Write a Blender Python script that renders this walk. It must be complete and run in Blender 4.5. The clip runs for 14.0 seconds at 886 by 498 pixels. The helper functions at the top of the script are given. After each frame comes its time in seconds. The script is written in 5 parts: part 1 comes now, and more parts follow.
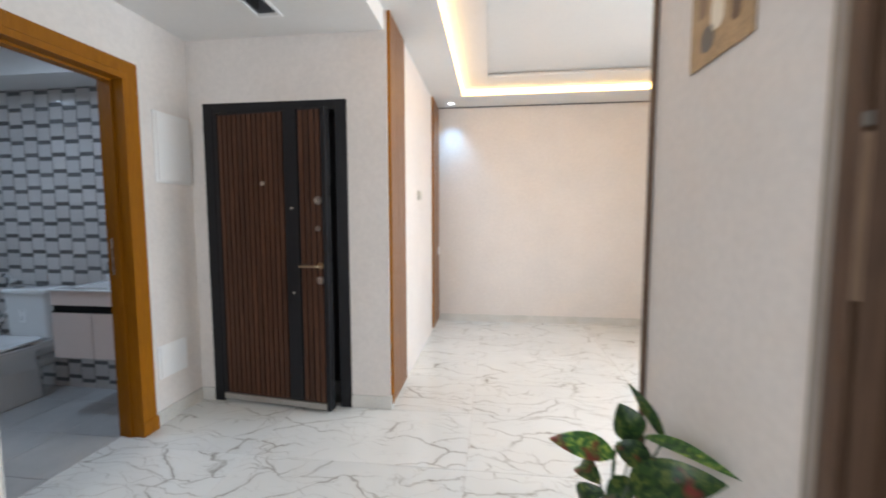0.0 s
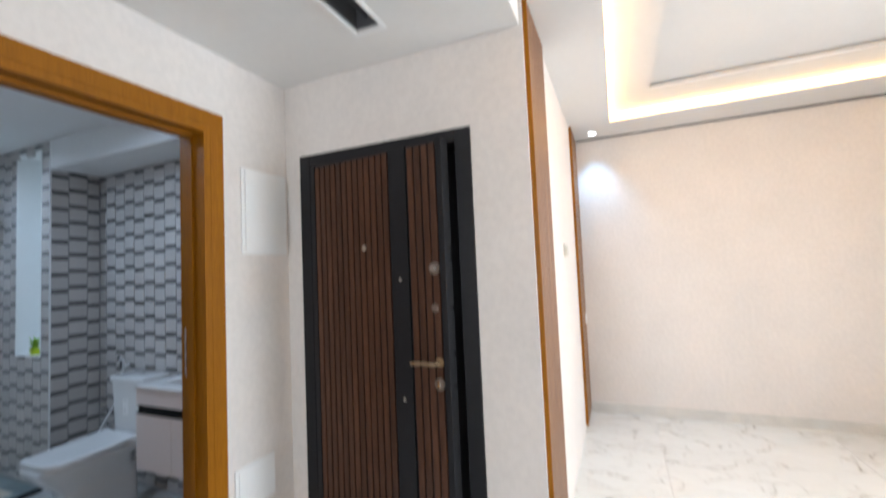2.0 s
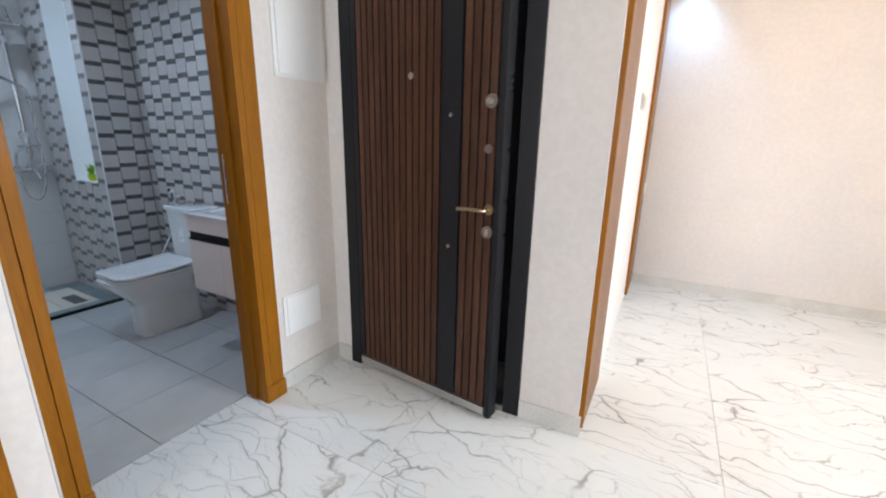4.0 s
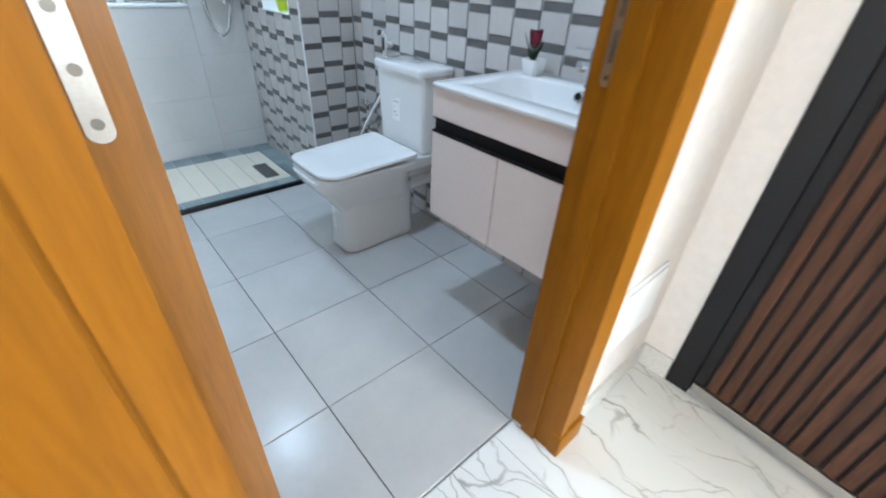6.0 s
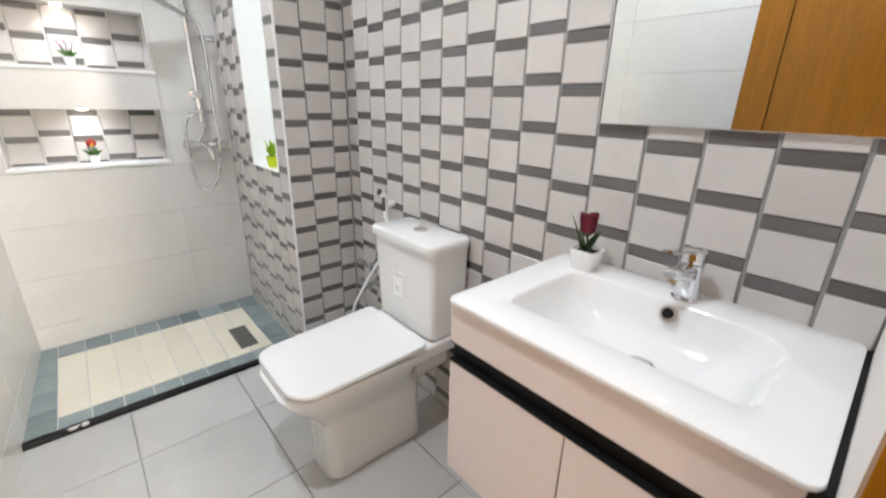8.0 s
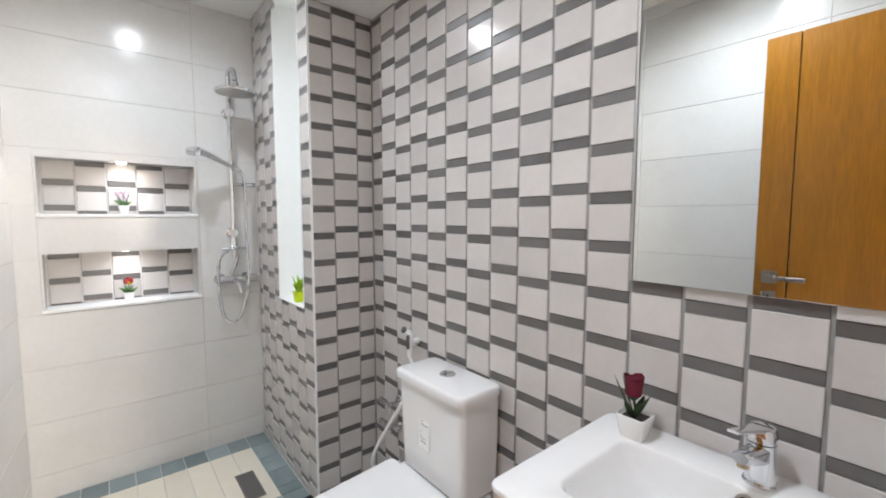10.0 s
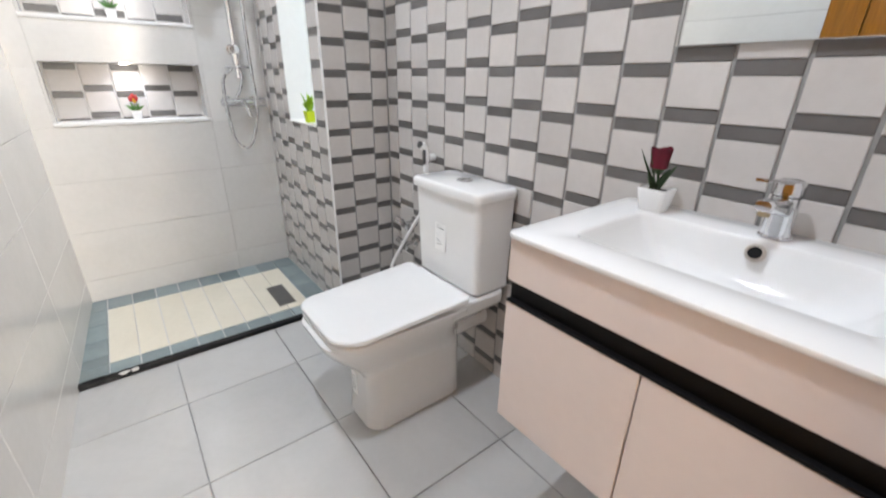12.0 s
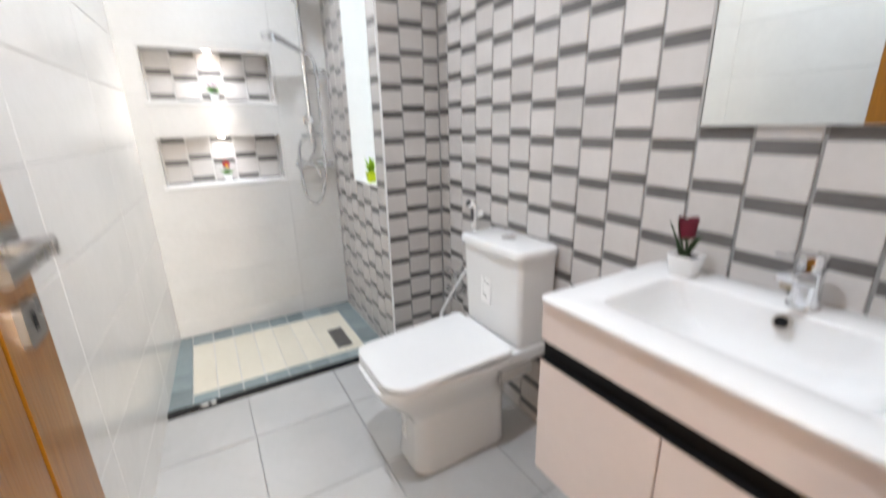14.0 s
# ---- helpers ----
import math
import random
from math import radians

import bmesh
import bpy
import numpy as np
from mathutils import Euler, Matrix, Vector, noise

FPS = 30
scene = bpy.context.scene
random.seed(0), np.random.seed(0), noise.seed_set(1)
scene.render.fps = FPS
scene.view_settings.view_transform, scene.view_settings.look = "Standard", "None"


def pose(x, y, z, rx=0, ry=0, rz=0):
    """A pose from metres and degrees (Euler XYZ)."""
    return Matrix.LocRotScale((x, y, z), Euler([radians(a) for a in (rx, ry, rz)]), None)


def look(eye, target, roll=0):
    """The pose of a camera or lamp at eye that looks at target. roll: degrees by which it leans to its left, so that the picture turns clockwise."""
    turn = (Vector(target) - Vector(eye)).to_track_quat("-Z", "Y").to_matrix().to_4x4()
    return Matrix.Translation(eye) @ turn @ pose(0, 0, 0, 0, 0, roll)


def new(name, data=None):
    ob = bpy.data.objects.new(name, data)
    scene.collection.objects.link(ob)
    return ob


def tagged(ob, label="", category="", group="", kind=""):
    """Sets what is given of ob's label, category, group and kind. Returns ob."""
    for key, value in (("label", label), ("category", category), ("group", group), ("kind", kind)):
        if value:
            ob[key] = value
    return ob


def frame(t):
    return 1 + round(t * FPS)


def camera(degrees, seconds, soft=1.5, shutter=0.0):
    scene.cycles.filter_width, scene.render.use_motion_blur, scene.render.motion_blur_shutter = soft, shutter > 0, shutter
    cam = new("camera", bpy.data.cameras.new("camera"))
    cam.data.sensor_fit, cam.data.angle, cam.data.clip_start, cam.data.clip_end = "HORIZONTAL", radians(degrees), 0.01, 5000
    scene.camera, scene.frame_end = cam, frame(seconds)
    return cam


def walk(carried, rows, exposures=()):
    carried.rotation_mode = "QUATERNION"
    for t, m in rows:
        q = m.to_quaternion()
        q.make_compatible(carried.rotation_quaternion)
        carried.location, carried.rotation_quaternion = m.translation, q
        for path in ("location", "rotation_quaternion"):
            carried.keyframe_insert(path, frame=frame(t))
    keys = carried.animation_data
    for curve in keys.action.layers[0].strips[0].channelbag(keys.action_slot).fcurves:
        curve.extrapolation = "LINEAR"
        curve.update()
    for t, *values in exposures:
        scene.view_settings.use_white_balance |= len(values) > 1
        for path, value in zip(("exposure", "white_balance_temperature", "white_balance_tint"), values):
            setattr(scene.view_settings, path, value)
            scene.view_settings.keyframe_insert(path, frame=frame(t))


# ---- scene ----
cam = camera(94.2, 14.0, soft=1.9, shutter=0.4)
PATH = [
    (0, (0.314, 0.651, 1.306), (0.071, 2.63, 1.145), -0.1),
    (0.5, (0.238, 0.945, 1.28), (-0.369, 2.835, 1.037), -0.6),
    (1, (0.139, 1.151, 1.252), (-0.605, 2.959, 0.831), 0.3),
    (1.5, (-0.005, 1.343, 1.259), (-0.719, 3.176, 0.897), 0.2),
    (2, (-0.041, 1.486, 1.391), (-0.818, 3.326, 1.496), -2.5),
    (2.2, (-0.037, 1.515, 1.426), (-0.81, 3.341, 1.689), -3.0),
    (4.3, (-0.230, 1.684, 1.240), (-1.180, 3.346, 0.675), 2.2),
    (4.5, (-0.354, 1.735, 1.234), (-1.367, 3.373, 0.708), 2.4),
    (5, (-0.707, 1.839, 1.202), (-1.970, 3.267, 0.602), 2.4),
    (5.5, (-1.105, 1.997, 1.191), (-2.476, 3.163, 0.319), 2.4),
    (6, (-1.481, 2.059, 1.116), (-2.699, 3.191, 0.005), 3.1),
    (6.5, (-1.689, 2.135, 1.101), (-2.858, 3.228, -0.099), 1.7),
    (7, (-1.823, 2.257, 1.108), (-3.076, 3.345, -0.009), 0.7),
    (7.5, (-1.894, 2.347, 1.151), (-3.248, 3.508, 0.245), 1.1),
    (8, (-1.92, 2.389, 1.215), (-3.33, 3.641, 0.55), 1.2),
    (8.5, (-1.93, 2.405, 1.271), (-3.371, 3.727, 0.851), 0.8),
    (8.7, (-1.933, 2.416, 1.295), (-3.385, 3.751, 0.966), 0.5),
    (10.8, (-2.003, 2.367, 1.329), (-3.568, 3.602, 1.174), 0.5),
    (11, (-2.005, 2.373, 1.289), (-3.56, 3.6, 1.01), 0.5),
    (11.5, (-1.989, 2.372, 1.172), (-3.504, 3.561, 0.631), 0.6),
    (12, (-1.975, 2.356, 1.109), (-3.434, 3.49, 0.345), 0.8),
    (12.5, (-1.964, 2.341, 1.071), (-3.371, 3.408, 0.132), 0.8),
    (13, (-1.953, 2.33, 1.038), (-3.338, 3.344, 0.011), 0.9),
    (13.5, (-1.938, 2.326, 1.029), (-3.372, 3.304, 0.035), 0.4),
    (14, (-1.884, 2.326, 1.196), (-3.543, 3.281, 0.615), -1.3),
]
EXPOSURES = [
    (0.0, -1.04, 6350, 10), (0.5, -0.95, 6400, 11), (1.0, -0.9, 6400, 11), (2.0, -0.72, 6350, 10), (4.5, -0.55, 6300, 11), (5.0, -0.25, 6250, 10), (5.5, 0.08, 6350, 8), (6.0, 0.28, 6400, 6),
    (6.5, 0.52, 6750, 5), (7.0, 0.58, 7300, 8), (7.5, 0.62, 8250, 13), (8.5, 0.48, 8950, 19), (11.0, 0.38, 8350, 18), (11.5, 0.38, 8450, 19), (12.0, 0.53, 8450, 18), (13.5, 0.70, 8900, 19), (14.0, 0.6, 8500, 18),
]
walk(cam, [(t, look(eye, target, roll)) for t, eye, target, roll in PATH], EXPOSURES)

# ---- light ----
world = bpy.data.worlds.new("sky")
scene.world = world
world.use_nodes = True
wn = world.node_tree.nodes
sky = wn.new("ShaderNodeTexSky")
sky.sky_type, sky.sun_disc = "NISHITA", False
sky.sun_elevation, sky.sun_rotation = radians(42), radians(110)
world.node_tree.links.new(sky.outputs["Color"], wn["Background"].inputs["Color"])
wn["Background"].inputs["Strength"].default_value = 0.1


def lamp(name, kind, m, power, colour, size=0.1, size_y=None, spot=None, spread=180):
    data = bpy.data.lights.new(name, kind)
    data.energy, data.color = power, colour
    if kind == "AREA":
        data.shape = "RECTANGLE" if size_y else "DISK"
        data.size, data.spread = size, radians(spread)
        if size_y:
            data.size_y = size_y
    else:
        data.shadow_soft_size = size
    if spot:
        data.spot_size, data.spot_blend = radians(spot), 0.9
    ob = new(name, data)
    ob.matrix_world = m
    return ob


SUN = lamp("sun", "SUN", pose(0, 0, 8, 48, 0, 110), 2.5, (1.0, 0.95, 0.88))
SUN.data.angle = radians(0.5)
DAY, COOL = (0.89, 0.95, 1.0), (0.56, 0.75, 1.0)
# area lamps added at two unseen windows to brighten hall and living room
lamp("unseen_window_light", "AREA", look((3.74, 3.75, 1.6), (-1.7, 2.5, 0.7)), 116, (0.84, 0.93, 1.0), 1.6, 1.4, spread=108)
lamp("unseen_window_light", "AREA", look((-0.85, -1.5, 1.55), (-0.75, 2, 1.1)), 88, DAY, 1.2, 1.2)
lamp("bath_downlight_glow", "SPOT", look((-3.87, 2.55, 2.425), (-3.87, 2.55, 0)), 42, COOL, 0.035, spot=172)
lamp("bath_downlight_glow", "SPOT", look((-2.56, 2.48, 2.425), (-2.56, 2.48, 0)), 67, COOL, 0.035, spot=172)
lamp("niche_glow", "SPOT", look((-4.572, 2.46, 1.584), (-4.60, 2.46, 1.3)), 2.3, COOL, 0.02, spot=150)
lamp("niche_glow", "SPOT", look((-4.572, 2.46, 1.148), (-4.60, 2.46, 0.9)), 2.3, COOL, 0.02, spot=150)
lamp("living_downlight_glow", "SPOT", look((-0.19, 5.50, 2.585), (-0.20, 5.60, 0)), 60, (0.40, 0.68, 1.0), 0.03, spot=84)


# ---- materials ----
def nodes_of(name):
    m = bpy.data.materials.new(name)
    m.use_nodes = True
    nt = m.node_tree
    return m, nt, nt.nodes["Principled BSDF"]


def coords(nt, random_shift=0.0):
    geo = nt.nodes.new("ShaderNodeNewGeometry")
    out = geo.outputs["Position"]
    if random_shift:
        info = nt.nodes.new("ShaderNodeObjectInfo")
        mul = nt.nodes.new("ShaderNodeMath")
        mul.operation, mul.inputs[1].default_value = "MULTIPLY", random_shift
        nt.links.new(info.outputs["Random"], mul.inputs[0])
        add = nt.nodes.new("ShaderNodeVectorMath")
        add.operation = "ADD"
        nt.links.new(out, add.inputs[0])
        nt.links.new(mul.outputs[0], add.inputs[1])
        out = add.outputs[0]
    return out


def noise_tex(nt, vec, scale, detail=4.0, distortion=0.0, rough=0.55):
    n = nt.nodes.new("ShaderNodeTexNoise")
    n.inputs["Scale"].default_value, n.inputs["Detail"].default_value = scale, detail
    n.inputs["Distortion"].default_value, n.inputs["Roughness"].default_value = distortion, rough
    nt.links.new(vec, n.inputs["Vector"])
    return n.outputs["Fac"]


def ramp(nt, fac, stops):
    r = nt.nodes.new("ShaderNodeValToRGB")
    els = r.color_ramp.elements
    while len(els) < len(stops):
        els.new(0.5)
    for e, (p, c) in zip(els, stops):
        e.position, e.color = p, (*c, 1)
    nt.links.new(fac, r.inputs["Fac"])
    return r.outputs["Color"]


def mix(nt, fac, a, b, mode="MIX"):
    m = nt.nodes.new("ShaderNodeMix")
    m.data_type, m.blend_type = "RGBA", mode
    for k, v in ((0, fac), (6, a), (7, b)):
        if isinstance(v, bpy.types.NodeSocket):
            nt.links.new(v, m.inputs[k])
        else:
            m.inputs[k].default_value = v if k == 0 else (*v, 1)
    return m.outputs[2]


def stretch(nt, vec, s, rot=(0, 0, 0)):
    m = nt.nodes.new("ShaderNodeMapping")
    m.inputs["Scale"].default_value = s
    m.inputs["Rotation"].default_value = [radians(a) for a in rot]
    nt.links.new(vec, m.inputs["Vector"])
    return m.outputs[0]


def relief(nt, bsdf, height, strength, distance):
    b = nt.nodes.new("ShaderNodeBump")
    b.inputs["Strength"].default_value, b.inputs["Distance"].default_value = strength, distance
    nt.links.new(height, b.inputs["Height"])
    nt.links.new(b.outputs[0], bsdf.inputs["Normal"])


def tone(c, k):
    return tuple(min(1.0, v * k) for v in c)


def plain(name, colour, rough, metal=0.0, vary=0.06, scale=3.0, bump=0.0, bump_scale=60.0, coat=0.0, per_piece=0.0, spec=0.5):
    """Painted, glazed or metal surface with broad and fine variation."""
    m, nt, b = nodes_of(name)
    vec = coords(nt, 7.0 if per_piece else 0.0)
    broad, fine = noise_tex(nt, vec, scale, 3), noise_tex(nt, vec, scale * 14, 4)
    col = mix(nt, 0.5, ramp(nt, broad, [(0.3, tone(colour, 1 - vary)), (0.7, tone(colour, 1 + vary))]),
              ramp(nt, fine, [(0.35, tone(colour, 1 - vary)), (0.65, tone(colour, 1 + vary))]))
    if per_piece:
        info = nt.nodes.new("ShaderNodeObjectInfo")
        col = mix(nt, 1.0, col, ramp(nt, info.outputs["Random"], [(0.0, (1 - per_piece,) * 3), (1.0, (1, 1, 1))]), "MULTIPLY")
    nt.links.new(col, b.inputs["Base Color"])
    b.inputs["Metallic"].default_value = metal
    rr = nt.nodes.new("ShaderNodeMapRange")
    rr.inputs["To Min"].default_value, rr.inputs["To Max"].default_value = rough * 0.8, min(1, rough * 1.25)
    nt.links.new(broad, rr.inputs["Value"])
    nt.links.new(rr.outputs[0], b.inputs["Roughness"])
    b.inputs["Coat Weight"].default_value, b.inputs["Specular IOR Level"].default_value = coat, spec
    if bump:
        relief(nt, b, noise_tex(nt, vec, bump_scale, 5), 0.35, bump)
    return m


def wood(name, dark, light, rough, grain=(9, 9, 0.7), per_piece=0.0, coat=0.0, scale=3.0, spec=0.5):
    m, nt, b = nodes_of(name)
    vec = coords(nt, 9.0 if per_piece else 0.0)
    g = noise_tex(nt, stretch(nt, vec, grain), scale, 6, 0.6)
    fine = noise_tex(nt, stretch(nt, vec, tuple(v * 6 for v in grain)), scale, 4)
    broad = noise_tex(nt, vec, 1.3, 3)
    col = ramp(nt, g, [(0.3, dark), (0.7, light)])
    col = mix(nt, 0.35, col, ramp(nt, fine, [(0.35, tone(dark, 0.8)), (0.65, tone(light, 1.1))]))
    col = mix(nt, 1.0, col, ramp(nt, broad, [(0.3, (0.85,) * 3), (0.7, (1, 1, 1))]), "MULTIPLY")
    if per_piece:
        info = nt.nodes.new("ShaderNodeObjectInfo")
        col = mix(nt, 1.0, col, ramp(nt, info.outputs["Random"], [(0.0, (1 - per_piece,) * 3), (1.0, (1, 1, 1))]), "MULTIPLY")
    nt.links.new(col, b.inputs["Base Color"])
    b.inputs["Roughness"].default_value, b.inputs["Coat Weight"].default_value = rough, coat
    b.inputs["Coat Roughness"].default_value, b.inputs["Specular IOR Level"].default_value = 0.12, spec
    relief(nt, b, fine, 0.15, 0.002)
    return m


def marble(name):
    """Polished white tile with thin branching veins that run aslant."""
    m, nt, b = nodes_of(name)
    vec = coords(nt, 23.0)
    broad = noise_tex(nt, vec, 1.2, 3)
    base = ramp(nt, broad, [(0.3, (0.745, 0.76, 0.745)), (0.7, (0.825, 0.84, 0.825))])
    warp = nt.nodes.new("ShaderNodeTexNoise")
    warp.inputs["Scale"].default_value, warp.inputs["Detail"].default_value = 3.2, 5
    nt.links.new(vec, warp.inputs["Vector"])
    add = nt.nodes.new("ShaderNodeVectorMath")
    add.operation = "MULTIPLY_ADD"
    nt.links.new(warp.outputs["Color"], add.inputs[0])
    add.inputs[1].default_value = (0.34, 0.34, 0.0)
    nt.links.new(vec, add.inputs[2])

    def veins(scale, rot, s, width, dark):
        v = nt.nodes.new("ShaderNodeTexVoronoi")
        v.feature, v.voronoi_dimensions = "DISTANCE_TO_EDGE", "2D"
        v.inputs["Scale"].default_value = scale
        nt.links.new(stretch(nt, add.outputs[0], s, (0, 0, rot)), v.inputs["Vector"])
        return ramp(nt, v.outputs["Distance"], [(0.0, (dark,) * 3), (width * 0.35, (dark * 0.75,) * 3), (width, (0, 0, 0))])
    gate = ramp(nt, noise_tex(nt, vec, 2.6, 3), [(0.42, (0.03,) * 3), (0.58, (1.0,) * 3)])
    gate3 = ramp(nt, noise_tex(nt, stretch(nt, vec, (1, 1, 1), (0, 0, 20)), 4.5, 3), [(0.46, (0, 0, 0)), (0.62, (0.9,) * 3)])
    gate2 = ramp(nt, noise_tex(nt, stretch(nt, vec, (1, 1, 1), (0, 0, 70)), 3.4, 3), [(0.44, (0, 0, 0)), (0.60, (0.9,) * 3)])
    col = mix(nt, mix(nt, 1.0, veins(2.4, 52, (0.8, 2.4, 1), 0.024, 0.95), gate, "MULTIPLY"), base, (0.24, 0.225, 0.19))
    col = mix(nt, mix(nt, 1.0, veins(4.2, 46, (0.8, 2.3, 1), 0.030, 0.75), gate2, "MULTIPLY"), col, (0.30, 0.285, 0.25))
    col = mix(nt, mix(nt, 1.0, veins(7.5, 56, (0.7, 2.4, 1), 0.032, 0.55), gate3, "MULTIPLY"), col, (0.42, 0.40, 0.37))
    col = mix(nt, mix(nt, 1.0, veins(2.4, 52, (0.8, 2.4, 1), 0.10, 0.2), gate, "MULTIPLY"), col, (0.58, 0.57, 0.55))
    nt.links.new(col, b.inputs["Base Color"])
    b.inputs["Roughness"].default_value = 0.075
    relief(nt, b, noise_tex(nt, vec, 5, 2), 0.05, 0.002)
    return m


def emitter(name, colour, strength):
    m, nt, b = nodes_of(name)
    b.inputs["Base Color"].default_value = (*colour, 1)
    b.inputs["Emission Color"].default_value = (*colour, 1)
    b.inputs["Emission Strength"].default_value = strength
    return m


def concrete_tile(name, lo, hi, rough, per_piece, fleck=0.05):
    m, nt, b = nodes_of(name)
    vec = coords(nt, 11.0)
    cloud = noise_tex(nt, vec, 2.6, 6, 0.5, 0.62)
    col = ramp(nt, cloud, [(0.3, lo), (0.7, hi)])
    fine = noise_tex(nt, vec, 45, 4)
    col = mix(nt, fleck, col, ramp(nt, fine, [(0.4, tone(lo, 0.75)), (0.6, tone(hi, 1.1))]))
    info = nt.nodes.new("ShaderNodeObjectInfo")
    col = mix(nt, 1.0, col, ramp(nt, info.outputs["Random"], [(0.0, (1 - per_piece,) * 3), (1.0, (1, 1, 1))]), "MULTIPLY")
    nt.links.new(col, b.inputs["Base Color"])
    rr = nt.nodes.new("ShaderNodeMapRange")
    rr.inputs["To Min"].default_value, rr.inputs["To Max"].default_value = rough * 0.8, rough * 1.3
    nt.links.new(cloud, rr.inputs["Value"])
    nt.links.new(rr.outputs[0], b.inputs["Roughness"])
    relief(nt, b, fine, 0.12, 0.001)
    return m


PAINT = plain("wall_paint", (0.76, 0.713, 0.678), 0.55, vary=0.06, scale=2.6, bump=0.0007, bump_scale=90)
CEIL = plain("ceiling_paint", (0.80, 0.79, 0.775), 0.7, vary=0.02, scale=2.0, bump=0.001, bump_scale=150)
WHITE_ENAMEL = plain("white_enamel", (0.85, 0.85, 0.845), 0.35, vary=0.02)
MARBLE = marble("veined_marble_tile")
SKIRT = plain("marble_skirting", (0.66, 0.645, 0.61), 0.2, vary=0.14, scale=6)
GROUT = plain("pale_grout", (0.63, 0.612, 0.59), 0.85, vary=0.1, scale=9)
GROUT_WHITE = plain("white_grout", (0.70, 0.69, 0.675), 0.8, vary=0.06, scale=9)
GROUT_DARK = plain("grey_grout", (0.28, 0.28, 0.275), 0.85, vary=0.1, scale=9)
GROUT_FLOOR = plain("floor_grout", (0.40, 0.40, 0.392), 0.85, vary=0.15, scale=9)
FLOOR_GREY = concrete_tile("grey_stone_tile", (0.475, 0.473, 0.465), (0.56, 0.557, 0.548), 0.22, 0.05, 0.03)
WALL_TILE = concrete_tile("pale_wall_tile", (0.645, 0.632, 0.615), (0.70, 0.687, 0.67), 0.18, 0.03)
MOSAIC_LIGHT = concrete_tile("mosaic_light", (0.56, 0.528, 0.506), (0.635, 0.60, 0.576), 0.14, 0.10)
MOSAIC_DARK = concrete_tile("mosaic_dark", (0.108, 0.101, 0.098), (0.172, 0.162, 0.158), 0.3, 0.2)
CREAM_TILE = concrete_tile("cream_tile", (0.76, 0.70, 0.58), (0.84, 0.78, 0.66), 0.4, 0.06)
TEAL_TILE = concrete_tile("teal_slate_tile", (0.20, 0.27, 0.28), (0.36, 0.43, 0.44), 0.35, 0.3)
OAK = wood("orange_varnished_wood", (0.275, 0.098, 0.002), (0.35, 0.130, 0.004), 0.5, coat=0.03, spec=0.18)
OAK_LEAF = wood("orange_varnished_door", (0.21, 0.078, 0.004), (0.30, 0.115, 0.008), 0.30, coat=0.3)
SLAT_WALNUT = wood("walnut_slat", (0.050, 0.020, 0.010), (0.125, 0.051, 0.026), 0.48, per_piece=0.3, spec=0.3)
BROWN_WOOD = wood("dark_brown_wood", (0.075, 0.042, 0.026), (0.15, 0.085, 0.052), 0.5)
TAN_WOOD = wood("tan_brown_wood", (0.19, 0.12, 0.075), (0.29, 0.19, 0.125), 0.5)
GREIGE = wood("greyish_beige_wood", (0.30, 0.25, 0.21), (0.38, 0.33, 0.285), 0.5)
PANEL_WOOD = wood("ribbed_wood", (0.19, 0.092, 0.045), (0.31, 0.16, 0.085), 0.5, per_piece=0.15)
DOOR_DARK = plain("anthracite_steel", (0.012, 0.012, 0.014), 0.5, vary=0.15, bump=0.0006, bump_scale=300, spec=0.25)
BLACK = plain("black_profile", (0.006, 0.006, 0.007), 0.45, vary=0.2, spec=0.2)
CHROME = plain("chrome", (0.74, 0.75, 0.77), 0.045, 1.0, vary=0.02)
STEEL = plain("brushed_steel", (0.55, 0.54, 0.52), 0.32, 1.0, vary=0.08, scale=20)
NICKEL = plain("dark_satin_nickel", (0.33, 0.315, 0.30), 0.28, 1.0, vary=0.08, scale=20)
BRASS = plain("satin_brass", (0.48, 0.37, 0.24), 0.3, 1.0, vary=0.06)
CERAMIC = plain("white_ceramic", (0.82, 0.82, 0.815), 0.09, vary=0.012, coat=0.4)
CABINET = plain("cabinet_lacquer", (0.78, 0.69, 0.66), 0.3, vary=0.02)
PLASTIC = plain("white_plastic", (0.86, 0.86, 0.855), 0.35, vary=0.02)
SWITCH = plain("greyish_cream_plastic", (0.58, 0.56, 0.50), 0.4, vary=0.04)
# grey plastic; also the colour of shade painted on a few dark pieces
GREY_PLASTIC_AND_SHADE = plain("grey_plastic_and_shade", (0.10, 0.10, 0.105), 0.45, vary=0.05)
GRATE = plain("bronze_grate", (0.20, 0.185, 0.165), 0.42, 0.6, vary=0.15)
LEAF_GREEN = plain("dark_leaf", (0.035, 0.075, 0.028), 0.4, vary=0.45, scale=22)
LEAF_MID = plain("bright_leaf", (0.10, 0.26, 0.07), 0.45, vary=0.3, scale=40)
LEAF_LIME = plain("lime_leaf", (0.36, 0.62, 0.04), 0.5, vary=0.25, scale=40)
POT_LIME = plain("lime_pot", (0.55, 0.68, 0.02), 0.35, vary=0.05)
ROSE = plain("crimson_petal", (0.13, 0.001, 0.014), 0.7, vary=0.3, scale=60)
RED = plain("red_petal", (0.42, 0.03, 0.025), 0.5, vary=0.25, scale=60)
YELLOW = plain("yellow_petal", (0.75, 0.42, 0.03), 0.5, vary=0.2, scale=60)
PINK = plain("pale_pink_petal", (0.72, 0.55, 0.60), 0.55, vary=0.2, scale=60)
SOIL = plain("dark_soil", (0.03, 0.022, 0.016), 0.9, vary=0.4, scale=50, bump=0.004)
MIRROR = plain("mirror_silver", (0.88, 0.90, 0.88), 0.012, 1.0, vary=0.0)
